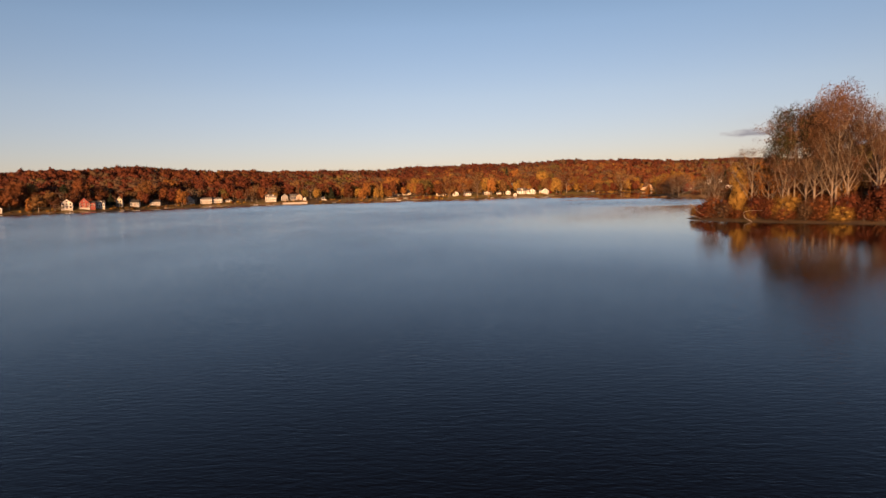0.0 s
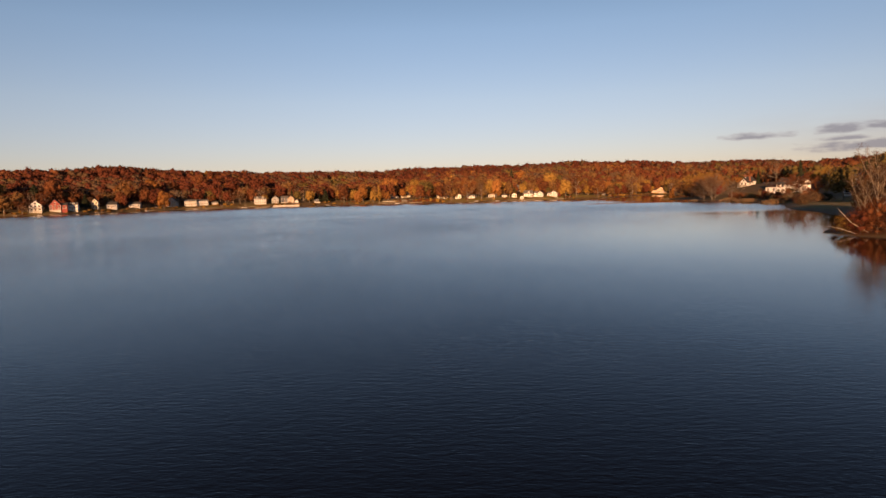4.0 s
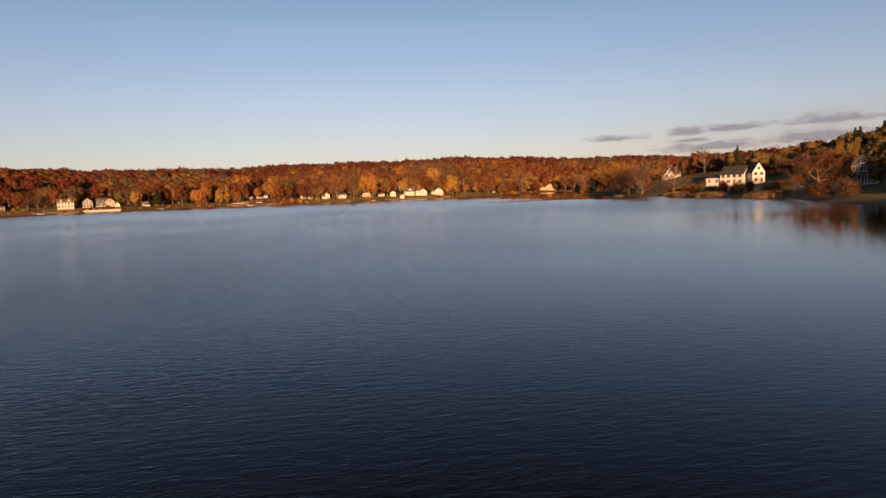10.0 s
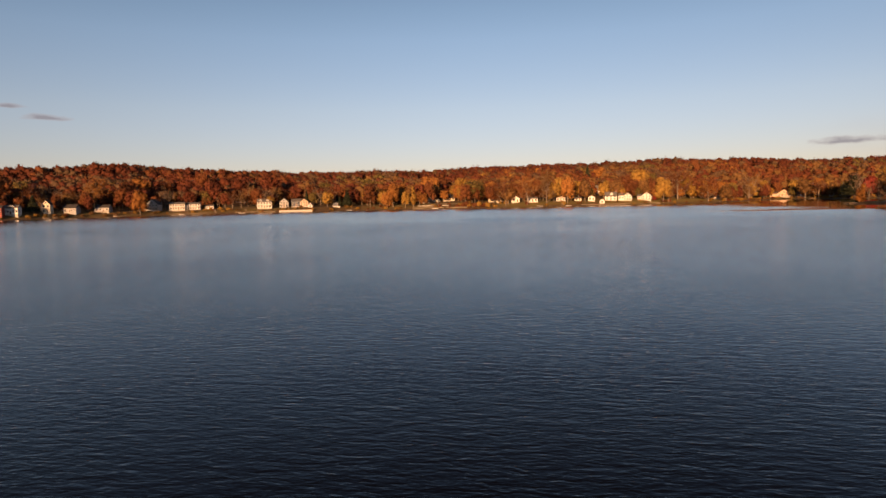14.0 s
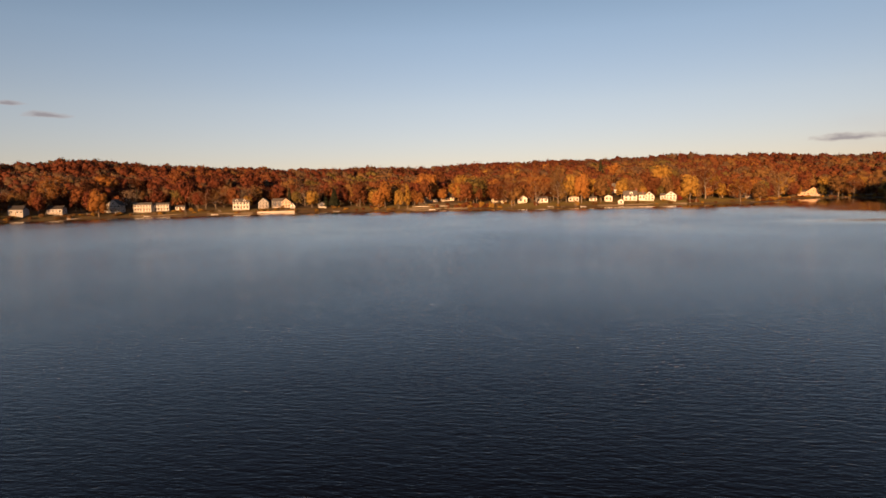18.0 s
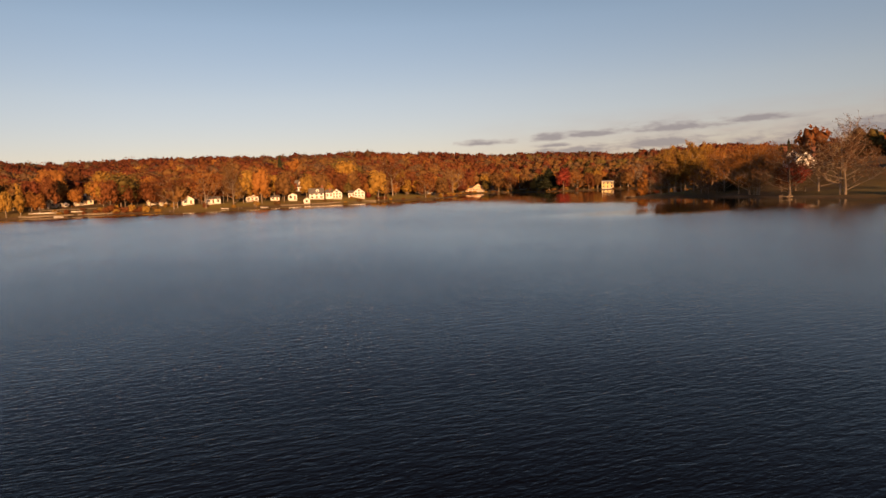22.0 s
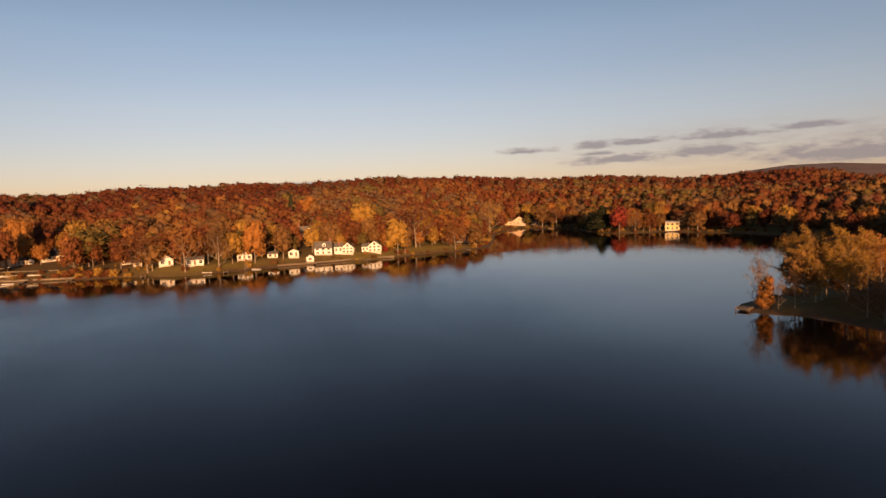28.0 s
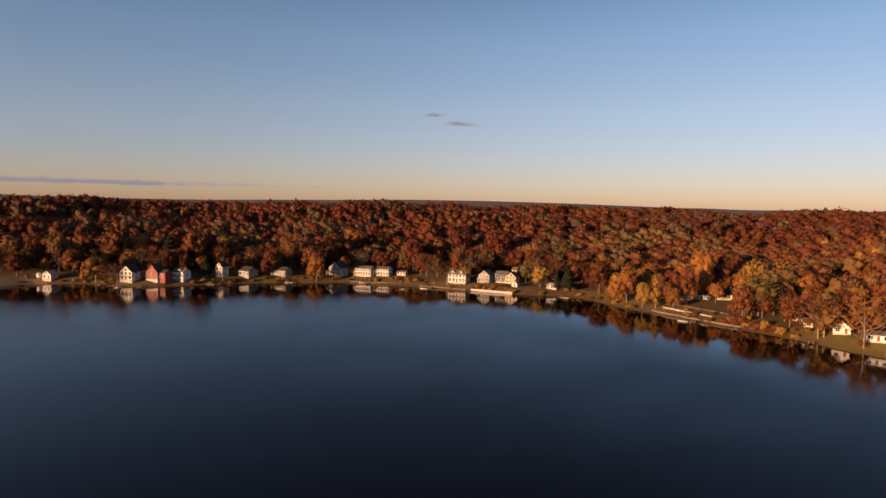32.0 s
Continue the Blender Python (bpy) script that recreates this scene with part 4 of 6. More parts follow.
def house(label, x, y, yaw, w, d, h, r, along="x", wall="white", roof="grey", windows=3, floors=1, chimney=None, deck=False, dormer=None, door=True, side_windows=1, wing=None, category="house", lift=0.0, name="house", view=15):
    """A timber house at x, y; its front (local -y) is turned by yaw. along: the way its ridge runs."""
    w, d, h, r = w * 0.9, d * 0.9, h * 0.92, r * 0.9
    z = float(land_height(x, y)) + lift
    root = new(name, None)
    root.matrix_world = pose(x, y, z, 0, 0, yaw)
    bm = bmesh.new()
    body(bm, w, d, h, r, along)
    part("wall", bm, WALL[wall], root)
    bm = bmesh.new()
    gable(bm, w, d, h + 0.02, r, along=along)
    part("roof", bm, ROOF[roof], root)
    part("foundation", boxes((-w / 2 - 0.06, w / 2 + 0.06, -d / 2 - 0.06, d / 2 + 0.06, -2.1, 0.35)), CONCRETE, root)
    t = 0.14
    for sx in (1, -1):
        for sy in (1, -1):
            cx, cy = sx * (w / 2 + 0.025), sy * (d / 2 + 0.025)
            part("corner_board", boxes((cx - t / 2, cx + t / 2, cy - t / 2, cy + t / 2, 0.36, h - 0.1)), TRIM, root)
    step = h / floors
    wh = min(1.5, step * 0.5)
    for f in range(floors):
        n = windows
        for i in range(n):
            px = -w / 2 + w * (i + 0.5) / n
            if f == 0 and door and i == n // 2 and n > 1:
                dr = part("door", boxes((px - 0.48, px + 0.48, -d / 2 - 0.05, -d / 2 + 0.02, 0.36, min(2.4, step - 0.1))), WALL["brown"] if wall != "brown" else TRIM, root)
                part("door_frame", boxes((px - 0.62, px - 0.48, -d / 2 - 0.08, -d / 2 + 0.02, 0.36, min(2.5, step - 0.05)), (px + 0.48, px + 0.62, -d / 2 - 0.08, -d / 2 + 0.02, 0.36, min(2.5, step - 0.05)), (px - 0.48, px + 0.48, -d / 2 - 0.08, -d / 2 + 0.02, min(2.4, step - 0.1), min(2.5, step - 0.05))), TRIM, dr)
                continue
            add_window(root, px, -d / 2, f * step + step * 0.34, min(1.5, w / n * 0.55), wh)
        for i in range(side_windows):
            py = -d / 2 + d * (i + 0.5) / side_windows
            add_window(root, w / 2, py, f * step + step * 0.34, 1.0, wh, 90)
            add_window(root, -w / 2, py, f * step + step * 0.34, 1.0, wh, -90)
    if r > 2.2 and along == "y":
        add_window(root, 0, -d / 2, h + r * 0.16, min(1.2, w * 0.2), min(1.3, r * 0.45))
    if chimney is not None:
        cx, cy, top = chimney
        part("chimney", boxes((cx - 0.5, cx + 0.5, cy - 0.4, cy + 0.4, -0.5, top), (cx - 0.6, cx + 0.6, cy - 0.5, cy + 0.5, top, top + 0.2)), BRICK if wall != "cream" else CONCRETE, root)
    if deck:
        dz, dd = (step if floors > 1 else 0.6), 2.6
        dk = part("deck", boxes((-w / 2, w / 2, -d / 2 - dd, -d / 2 - 0.05, dz - 0.16, dz)), PLANK, root, "weathered wooden deck")
        n = max(3, int(w / 2.4) + 1)
        for i in range(n):
            px = -w / 2 + 0.1 + (w - 0.2) * i / (n - 1)
            part("post", boxes((px - 0.07, px + 0.07, -d / 2 - dd + 0.02, -d / 2 - dd + 0.16, -1.5, dz + 1.0)), TRIM, dk)
        part("rail", boxes((-w / 2, w / 2, -d / 2 - dd + 0.04, -d / 2 - dd + 0.12, dz + 0.95, dz + 1.05), (-w / 2, w / 2, -d / 2 - dd + 0.06, -d / 2 - dd + 0.10, dz + 0.1, dz + 0.16)), TRIM, dk)
    if dormer:
        for px in dormer:
            dw, dh = 1.9, r * 0.42
            bm = bmesh.new()
            body(bm, dw, d * 0.32, dh, 0.7, "y", 0.3)
            bmesh.ops.translate(bm, verts=bm.verts, vec=(px, -d * 0.27, h + r * 0.22))
            dm = part("dormer", bm, WALL[wall], root)
            bm = bmesh.new()
            gable(bm, dw, d * 0.32, dh + 0.02, 0.7, 0.2, 0.12, "y")
            bmesh.ops.translate(bm, verts=bm.verts, vec=(px, -d * 0.27, h + r * 0.22))
            part("dormer_roof", bm, ROOF[roof], dm)
            add_window(root, px, -d * 0.43, h + r * 0.22 + 0.25, 0.9, max(0.8, dh * 0.7))
    if wing:
        wx, ww, wd, whh, wr = wing
        bm = bmesh.new()
        body(bm, ww, wd, whh, wr, "x")
        bmesh.ops.translate(bm, verts=bm.verts, vec=(wx, 0.3, 0))
        wg = part("wing", bm, WALL[wall], root)
        bm = bmesh.new()
        gable(bm, ww, wd, whh + 0.02, wr, 0.3, 0.18, "x")
        bmesh.ops.translate(bm, verts=bm.verts, vec=(wx, 0.3, 0))
        part("wing_roof", bm, ROOF[roof], wg)
        for i in range(2):
            add_window(root, wx - ww / 4 + i * ww / 2, 0.3 - wd / 2, whh * 0.35, 1.0, whh * 0.42)
    CLEAR.append((x, y, max(w, d) * 0.5 + (1 if lift else 4)))
    FRONTS.append((x, y, math.sin(radians(yaw)), -math.cos(radians(yaw)), w / 2 + 0.5, view))
    return tagged(root, label, category, "houses round the lake")


# north shore
house("small white gabled lakeside cottage on a lawn", 20.4, 705.6, 8, 6.8, 7, 3.2, 2.4, "y", "white", "white", windows=2)
house("narrow cream cottage with a steep gable among trees", 0.3, 723.5, 11, 5.0, 8, 5.2, 3.8, "y", "cream", "brown", windows=1, floors=2, wing=(3.6, 3.6, 5, 2.8, 1.1), view=24)
house("low tan shed on the bank", 7.2, 710.5, 10, 4.0, 3.4, 2.3, 1.0, "x", "tan", "brown", windows=1, door=False, category="shed", name="shed")
house("white lakeside cottage with a flagpole beside bare trees", 34, 698, 5, 8.6, 6.5, 3.0, 1.3, "x", "white", "grey", windows=3)
house("white bungalow with a broad gable and steps", 56.6, 708.5, 0, 7.6, 8, 2.9, 1.9, "y", "white", "grey", windows=3, deck=True)
house("low white cabin under orange maples", 70.5, 712, -2, 5.6, 5, 2.3, 1.0, "x", "white", "grey", windows=2)
house("small white cabin close to the shore", 80.9, 709.5, -4, 5.6, 5.5, 3.2, 1.3, "y", "white", "brown", windows=2)
house("white boathouse at the water's edge", 88.6, 703.8, -5, 4.0, 4.6, 2.2, 1.3, "y", "white", "grey", windows=1, door=False, category="boathouse", name="boathouse")
house("white two-storey house with a grey roof and dormer", 96.6, 714.5, -6, 9.8, 8, 3.9, 3.2, "x", "white", "grey", windows=3, floors=2, dormer=(0.6,), chimney=(4.0, 1.0, 8.2))
house("white house with a steep grey roof and dormer uphill", 93.4, 769, -5, 11.5, 8.5, 3.6, 4.7, "x", "white", "grey", windows=4, dormer=(1.5,), chimney=(-4.5, 0.5, 9.6), view=45)
house("white gabled lake house with a stone chimney", 109.8, 713.5, -14, 6.6, 9, 3.5, 2.6, "y", "white", "grey", windows=3, floors=2, wing=(-4.9, 4.4, 6, 3.6, 1.8), chimney=(-4.4, -1.0, 6.4))
house("white gabled lake house beside a red maple", 124.6, 714, -16, 7.4, 9, 3.6, 2.6, "y", "white", "grey", windows=3, floors=2, wing=(-5.0, 4.0, 5.5, 2.8, 1.4))
house("weathered grey picnic pavilion under the trees", 187.4, 750, -19, 8.0, 5, 2.3, 1.4, "x", "grey", "dark", windows=3, category="pavilion", name="pavilion")
house("cream-walled house with a dark roof above terraces", -39.7, 753, 16, 10.8, 7.5, 2.9, 2.6, "x", "cream", "dark", windows=4, chimney=(1.5, 0.6, 6.4), view=42)
house("cream two-gabled house above stone terraces", -58.4, 745.5, 20, 10.6, 8, 3.8, 3.2, "y", "cream", "brown", windows=3, deck=True, wing=(6.2, 4.5, 5.5, 2.8, 1.6), view=34)
house("small white shed with a round front", -48.5, 748.5, 18, 3.0, 3.4, 1.6, 1.2, "y", "white", "white", windows=1, door=False, category="shed", name="shed", side_windows=0)
house("grey-roofed house half hidden by trees", 5, 777, 9, 10.3, 7, 2.6, 2.4, "x", "tan", "dark", windows=3, view=22)
house("white-gabled house high among the trees", 9.8, 799, 8, 8.9, 7, 2.8, 2.8, "y", "white", "dark", windows=2)
# hillside and the far inlet
house("white house high on the wooded hill", 246, 1020, -15, 13.5, 8, 4.0, 3.2, "x", "white", "grey", windows=4, lift=2.5, view=7)
house("small white house on the wooded hill", 262, 1046, -16, 7.0, 6, 3.0, 2.2, "y", "white", "grey", windows=2, lift=2.5, view=7)
house("white-gabled house under hilltop trees", 284, 1052, -17, 8.4, 7, 3.4, 2.3, "y", "white", "grey", windows=2, lift=2.5, view=7)
house("white cottage on the slope above the inlet", 252, 985, -17, 6.6, 6, 4.2, 2.6, "y", "white", "dark", windows=2, floors=2, lift=2, view=9)
house("tan house with pale trim above the inlet", 300, 985, -21, 13, 8, 4.2, 2.8, "x", "tan", "grey", windows=4, lift=2, view=9)
house("pale house behind bare trees above the inlet", 322, 1005, -23, 13, 8, 3.8, 2.8, "x", "white", "grey", windows=4, lift=2, view=9)
house("wide reddish-brown lake house with a broad gable", 312.8, 937, -25, 14, 12, 4.6, 4.8, "y", "peach", "brown", windows=4, deck=True, wing=(-10.0, 8, 8, 4.0, 2.0), view=60)
house("low brown wing house beside the inlet", 328, 932, -27, 10, 7, 3.2, 2.0, "x", "brown", "brown", windows=3, view=50)
house("dark blue-grey house in the inlet's shade", 348.8, 897, -29, 14, 9, 4.4, 3.2, "x", "navy", "grey", windows=4, deck=True)
house("small pale-roofed house on the far slope", 428, 1015, -30, 6, 5, 2.4, 1.8, "x", "white", "white", windows=2)
house("pale yellow box house standing at the water", 355.5, 763, -38, 10.7, 8.5, 6.1, 1.0, "x", "yellow", "white", windows=3, floors=2, side_windows=2)
# west bank
house("white beach house with a low gable", -383, 531.5, 34, 6.5, 7, 3.0, 2.6, "y", "white", "white", windows=2)
house("white two-part lake house with a grey gable and red deck", -341, 563.5, 28, 9.8, 8, 6.0, 4.0, "y", "white", "dark", windows=3, floors=2, deck=True)
house("barn-red lake house with a tall gable", -332, 576, 26, 9.4, 9, 5.4, 5.2, "y", "red", "dark", windows=3, floors=2, wing=(6.6, 4.8, 6.5, 4.6, 1.6))
house("white lake house with a row of porch windows", -325, 589, 24, 9.6, 8, 5.2, 2.0, "x", "white", "grey", windows=5, floors=1, dormer=(1.2,))
house("brown house on the slope behind", -376.6, 614.4, 24, 8.3, 7, 4.0, 2.1, "x", "brown", "brown", windows=3)
house("small cream house under the trees", -372.6, 637.4, 22, 4.6, 5, 3.0, 1.6, "y", "cream", "brown", windows=1)
house("cream gabled house above a dark blue deck", -319, 614, 21, 5.8, 7, 7.4, 3.2, "y", "cream", "dark", windows=2, floors=2, deck=True)
house("grey-blue lake house with a white porch gable", -311, 628, 19, 9.6, 8, 4.2, 2.6, "x", "grey", "dark", windows=3, wing=(2.6, 4.2, 9.6, 3.6, 1.2))
house("long white-eaved house in the shade uphill", -351.5, 666.4, 17, 10, 7, 3.4, 2.4, "x", "grey", "dark", windows=4)
house("dark grey house with a white deck rail", -299, 648, 16, 10.8, 8, 3.9, 2.2, "x", "grey", "dark", windows=4, deck=True)
house("grey gabled lake house with white decks", -276, 678, 11, 11.2, 9, 5.8, 4.6, "y", "grey", "dark", windows=4, floors=2, deck=True)
house("long white two-level lodge by the shore", -262, 690, 24, 13, 8, 5.6, 1.6, "x", "white", "grey", windows=6, floors=2, deck=True)
house("long white two-level lodge, its farther half", -252.5, 699.0, 24, 11.4, 8, 5.2, 1.4, "x", "white", "grey", windows=5, floors=2, deck=True)
house("low white annexe beside the lodge", -243, 708, 24, 7, 5, 2.6, 1.0, "x", "white", "grey", windows=3)
house("small white gabled house lit by the sun uphill", -301.7, 725.1, 28, 5.8, 6.5, 3.6, 2.6, "y", "white", "grey", windows=2, view=38)
house("narrow white house high in the trees", -307.4, 767.4, 25, 4.8, 6, 4.2, 3.2, "y", "white", "grey", windows=1, floors=2, view=40)
house("white three-level house with wide balconies", -194.8, 712.5, 20, 13, 9, 6.0, 2.6, "x", "white", "grey", windows=5, floors=2, deck=True, dormer=(-3.0, 2.6))
house("tall grey house with a white-trimmed front gable", -182, 725, 17, 8.0, 9, 5.4, 3.2, "y", "grey", "grey", windows=3, floors=2, deck=True)
house("dark blue house with a pale ridge", -173.5, 732, 16, 8.6, 9, 5.4, 2.2, "x", "navy", "grey", windows=3, floors=2)
house("peach gabled house above the white sea wall", -166.5, 733, 15, 7.4, 8, 4.8, 3.0, "y", "peach", "grey", windows=3, floors=2, dormer=None)
house("pale yellow building behind the lake houses", -180.2, 759, 14, 7.5, 6, 2.8, 1.8, "x", "yellow", "grey", windows=3, view=25)
house("small white A-frame boathouse", -158, 724, 15, 3.8, 4, 1.6, 2.6, "y", "white", "white", windows=1, door=False, side_windows=0, category="boathouse", name="boathouse")
house("yellow cottage lit by the sun on the slope", -239.9, 760.5, 20, 9.6, 6, 3.0, 2.2, "x", "yellow", "brown", windows=3, view=38)
house("white-roofed house high in the woods", -269.4, 828.9, 18, 7.9, 6, 3.0, 2.2, "x", "white", "white", windows=2, view=30)
house("dark boathouse with white trim beside pines", -137.7, 735.5, 11, 6.8, 5.5, 2.9, 1.4, "y", "navy", "dark", windows=2, category="boathouse", name="boathouse")
# east bank
house("large white house with a long low wing", 210, 401.5, -62, 11.6, 9, 5.2, 3.8, "x", "white", "dark", windows=4, floors=2, wing=(-9.2, 7.0, 7, 3.2, 1.2), dormer=None, view=38)
house("white gabled end wing of the large house", 213.5, 392.8, -20, 5.4, 10, 5.6, 4.4, "y", "white", "dark", windows=2, floors=2)
house("white angular house with a tall chimney uphill", 260, 418.5, -41, 9.4, 8, 6.2, 2.8, "y", "white", "grey", windows=3, floors=2, chimney=(3.4, -2.5, 10.5), view=85)
house("dark grey house with a white porch above the bank", 193, 314, -46, 9.0, 9, 6.4, 3.6, "y", "navy", "dark", windows=3, floors=2, deck=True, chimney=(3.6, 2.0, 11.0))
house("white gabled house on a knoll behind bare trees", 213.5, 462.6, -54, 5.8, 7, 2.9, 2.7, "y", "white", "dark", windows=2, deck=True, chimney=(2.0, 1.0, 6.4))
house("dark-roofed white house with a pale chimney on the knoll", 219.8, 472.5, -54, 6.6, 8, 3.6, 2.8, "y", "white", "dark", windows=3, chimney=(-2.6, 0.5, 7.2))
house("tan cottage behind the reedy bank", 200, 476.4, -28, 6.3, 5.5, 3.1, 1.5, "x", "tan", "grey", windows=3)

# ---- trees along the shore ----
# north shore
plant("orange_maple", -62.3, 779.1, 23.2, 19.4)
plant("gold_maple", -29.3, 761.9, 21.8, 16.9)
plant("gold_maple", -20.4, 780.7, 18.6, 17.0)
plant("olive_tree", -15.7, 719.9, 20.4, 24.2)
plant("brown_oak", -10.6, 775.2, 17.8, 15.6)
plant("sparse_rust", 13.3, 697.6, 21.1, 19.5)
plant("brown_oak", 15.2, 698.9, 18.1, 15.9)
plant("sparse_orange", 30.2, 690.4, 23.4, 16.3)
plant("maroon_oak", 28.0, 700.4, 17.6, 13.5)
plant("sparse_brown", 45.0, 691.7, 27.0, 15.0)
plant("brown_oak", 45.4, 747.0, 22.1, 14.5)
plant("orange_birch", 51.2, 725.7, 17.9, 8.4)
plant("orange_maple", 61.6, 700.6, 22.9, 14.5)
plant("gold_maple", 56.4, 731.7, 20.7, 12.2)
plant("brown_oak", 75.5, 705.6, 19.9, 13.2)
plant("rust_oak", 83.2, 739.5, 15.3, 12.8)
plant("pine_tree", 89.0, 827.6, 20.6, 8.7)
plant("orange_maple", 100.5, 834.1, 19.4, 21.1)
plant("rust_oak", 115.1, 759.8, 18.3, 17.3)
plant("gold_maple", 127.1, 759.1, 25.4, 20.2)
plant("olive_tree", 140.2, 782.5, 19.7, 16.4)
plant("gold_maple", 136.4, 710.4, 21.3, 16.0)
plant("brown_oak", 140.9, 712.2, 17.4, 12.4)
plant("sparse_rust", 150.3, 724.1, 25.9, 21.4)
plant("gold_maple", 158.9, 743.8, 19.9, 17.2)
plant("gold_maple", 173.5, 733.4, 12.5, 16.9)
plant("gold_poplar", 166.8, 740.4, 10.6, 10.3)
plant("red_maple", 129.8, 711.0, 5.2, 4.9)
plant("sparse_orange", 173.0, 720.8, 15.7, 13.8)
plant("brown_oak", 188.5, 727.3, 13.4, 13.4)
plant("rust_oak", 178.4, 726.9, 18.7, 13.4)
plant("sparse_brown", 247.2, 851.0, 29.0, 20.3)
plant("brown_oak", 319.7, 901.0, 22.0, 23.1)
plant("sparse_rust", 326.7, 886.8, 18.5, 18.5)
plant("pine_tree", 318.0, 797.2, 19.9, 26.9)
plant("olive_tree", 320.9, 815.2, 17.1, 18.0)
plant("red_maple", 318.9, 775.4, 20.8, 18.7)
plant("sparse_orange", 328.7, 769.6, 16.5, 14.0)
plant("rust_oak", 338.9, 767.0, 14.9, 14.0)
plant("brown_oak", 347.6, 766.7, 13.3, 11.6)
plant("sparse_brown", 360.1, 751.6, 14.6, 16.2)
plant("brown_oak", 360.4, 742.1, 15.9, 15.9)
plant("maroon_oak", 366.3, 767.2, 14.7, 14.3)
plant("maroon_oak", 368.0, 718.9, 14.8, 16.2)
plant("rust_oak", 369.6, 660.4, 17.2, 15.2)
plant("maroon_oak", 337.5, 607.7, 17.3, 15.0)
# peninsula
plant("bare_tree", 176.3, 500.5, 13.1, 3.6)
plant("orange_birch", 177.0, 498.7, 9.0, 5.5)
plant("orange_birch", 176.1, 499.2, 6.6, 4.1)
plant("bare_tree", 178.3, 496.6, 8.2, 3.0)
plant("bare_tree", 200.8, 511.6, 16.1, 9.4)
plant("willow_gold", 198.4, 506.9, 17.2, 16.7)
plant("bare_tree", 194.0, 498.5, 15.7, 11.3)
plant("willow_gold", 198.7, 495.5, 17.9, 13.4)
plant("amber_tree", 202.3, 489.7, 15.4, 12.2)
plant("dun_tree", 186.5, 480.8, 9.9, 8.6)
# west bank
plant("brown_oak", -434.4, 523.3, 22.3, 17.7)
plant("rust_oak", -429.5, 535.3, 24.2, 17.2)
plant("brown_oak", -415.7, 544.9, 27.2, 19.4)
plant("maroon_oak", -396.3, 516.8, 17.9, 17.9)
plant("rust_oak", -381.5, 543.7, 19.1, 18.4)
plant("brown_oak", -359.1, 550.0, 17.9, 19.4)
plant("sparse_rust", -345.8, 553.0, 14.1, 14.1)
plant("orange_birch", -365.1, 545.5, 15.1, 7.2)
plant("rust_oak", -397.4, 576.6, 28.0, 24.0)
plant("orange_maple", -394.4, 590.9, 21.6, 19.6)
plant("pine_tree", -366.9, 600.8, 19.9, 19.9)
plant("rust_oak", -359.0, 615.4, 28.2, 21.8)
plant("maroon_oak", -395.8, 622.9, 23.2, 21.5)
plant("olive_tree", -370.3, 648.1, 18.6, 21.6)
plant("pine_tree", -322.9, 604.8, 13.1, 11.2)
plant("maroon_oak", -304.4, 637.9, 13.9, 10.0)
plant("sparse_orange", -320.4, 669.6, 26.7, 21.7)
plant("brown_oak", -323.7, 670.4, 23.5, 18.5)
plant("orange_maple", -275.4, 658.6, 20.6, 16.0)
plant("rust_oak", -299.5, 671.9, 20.3, 16.2)
plant("rust_oak", -314.3, 704.1, 22.7, 21.8)
plant("orange_maple", -322.3, 730.7, 23.0, 25.7)
plant("rust_oak", -312.7, 756.2, 18.8, 24.5)
plant("maroon_oak", -247.3, 722.8, 24.6, 20.5)
plant("sparse_brown", -235.5, 719.4, 16.0, 11.2)
plant("maroon_oak", -251.6, 742.5, 19.1, 17.0)
plant("rust_oak", -290.1, 787.2, 26.3, 23.9)
plant("olive_tree", -252.3, 719.2, 16.4, 14.8)
plant("maroon_oak", -247.3, 777.1, 24.5, 24.1)
plant("maroon_oak", -221.1, 790.3, 26.4, 26.4)
plant("brown_oak", -234.4, 785.9, 13.3, 13.3)
plant("gold_maple", -190.5, 714.8, 11.1, 9.6)
plant("olive_tree", -160.8, 739.7, 14.0, 12.6)
plant("brown_oak", -181.6, 781.6, 22.5, 24.6)
plant("gold_maple", -145.7, 733.1, 14.2, 14.2)
plant("olive_tree", -168.4, 794.7, 20.5, 23.0)
plant("gold_maple", -167.1, 810.3, 10.1, 14.3)
plant("pine_tree", -128.6, 737.6, 15.7, 11.2)
plant("pine_tree", -134.9, 735.4, 8.4, 7.0)
plant("rust_oak", -107.9, 738.7, 21.9, 18.9)
plant("orange_maple", -89.1, 723.0, 15.7, 12.6)
plant("orange_maple", -84.2, 724.7, 22.9, 15.7)
plant("brown_oak", -147.9, 824.7, 20.1, 25.1)
plant("olive_tree", -128.5, 816.5, 21.3, 17.7)
plant("gold_maple", -72.1, 718.3, 16.3, 10.2)
plant("gold_poplar", -65.7, 720.3, 18.8, 7.2)
plant("orange_maple", -81.4, 749.9, 19.1, 18.4)
plant("maroon_oak", -61.9, 733.7, 19.9, 14.1)
plant("rust_oak", -53.0, 730.2, 21.5, 11.9)
plant("orange_maple", -52.0, 750.1, 24.3, 13.1)
plant("rust_oak", -52.4, 798.0, 20.6, 18.6)
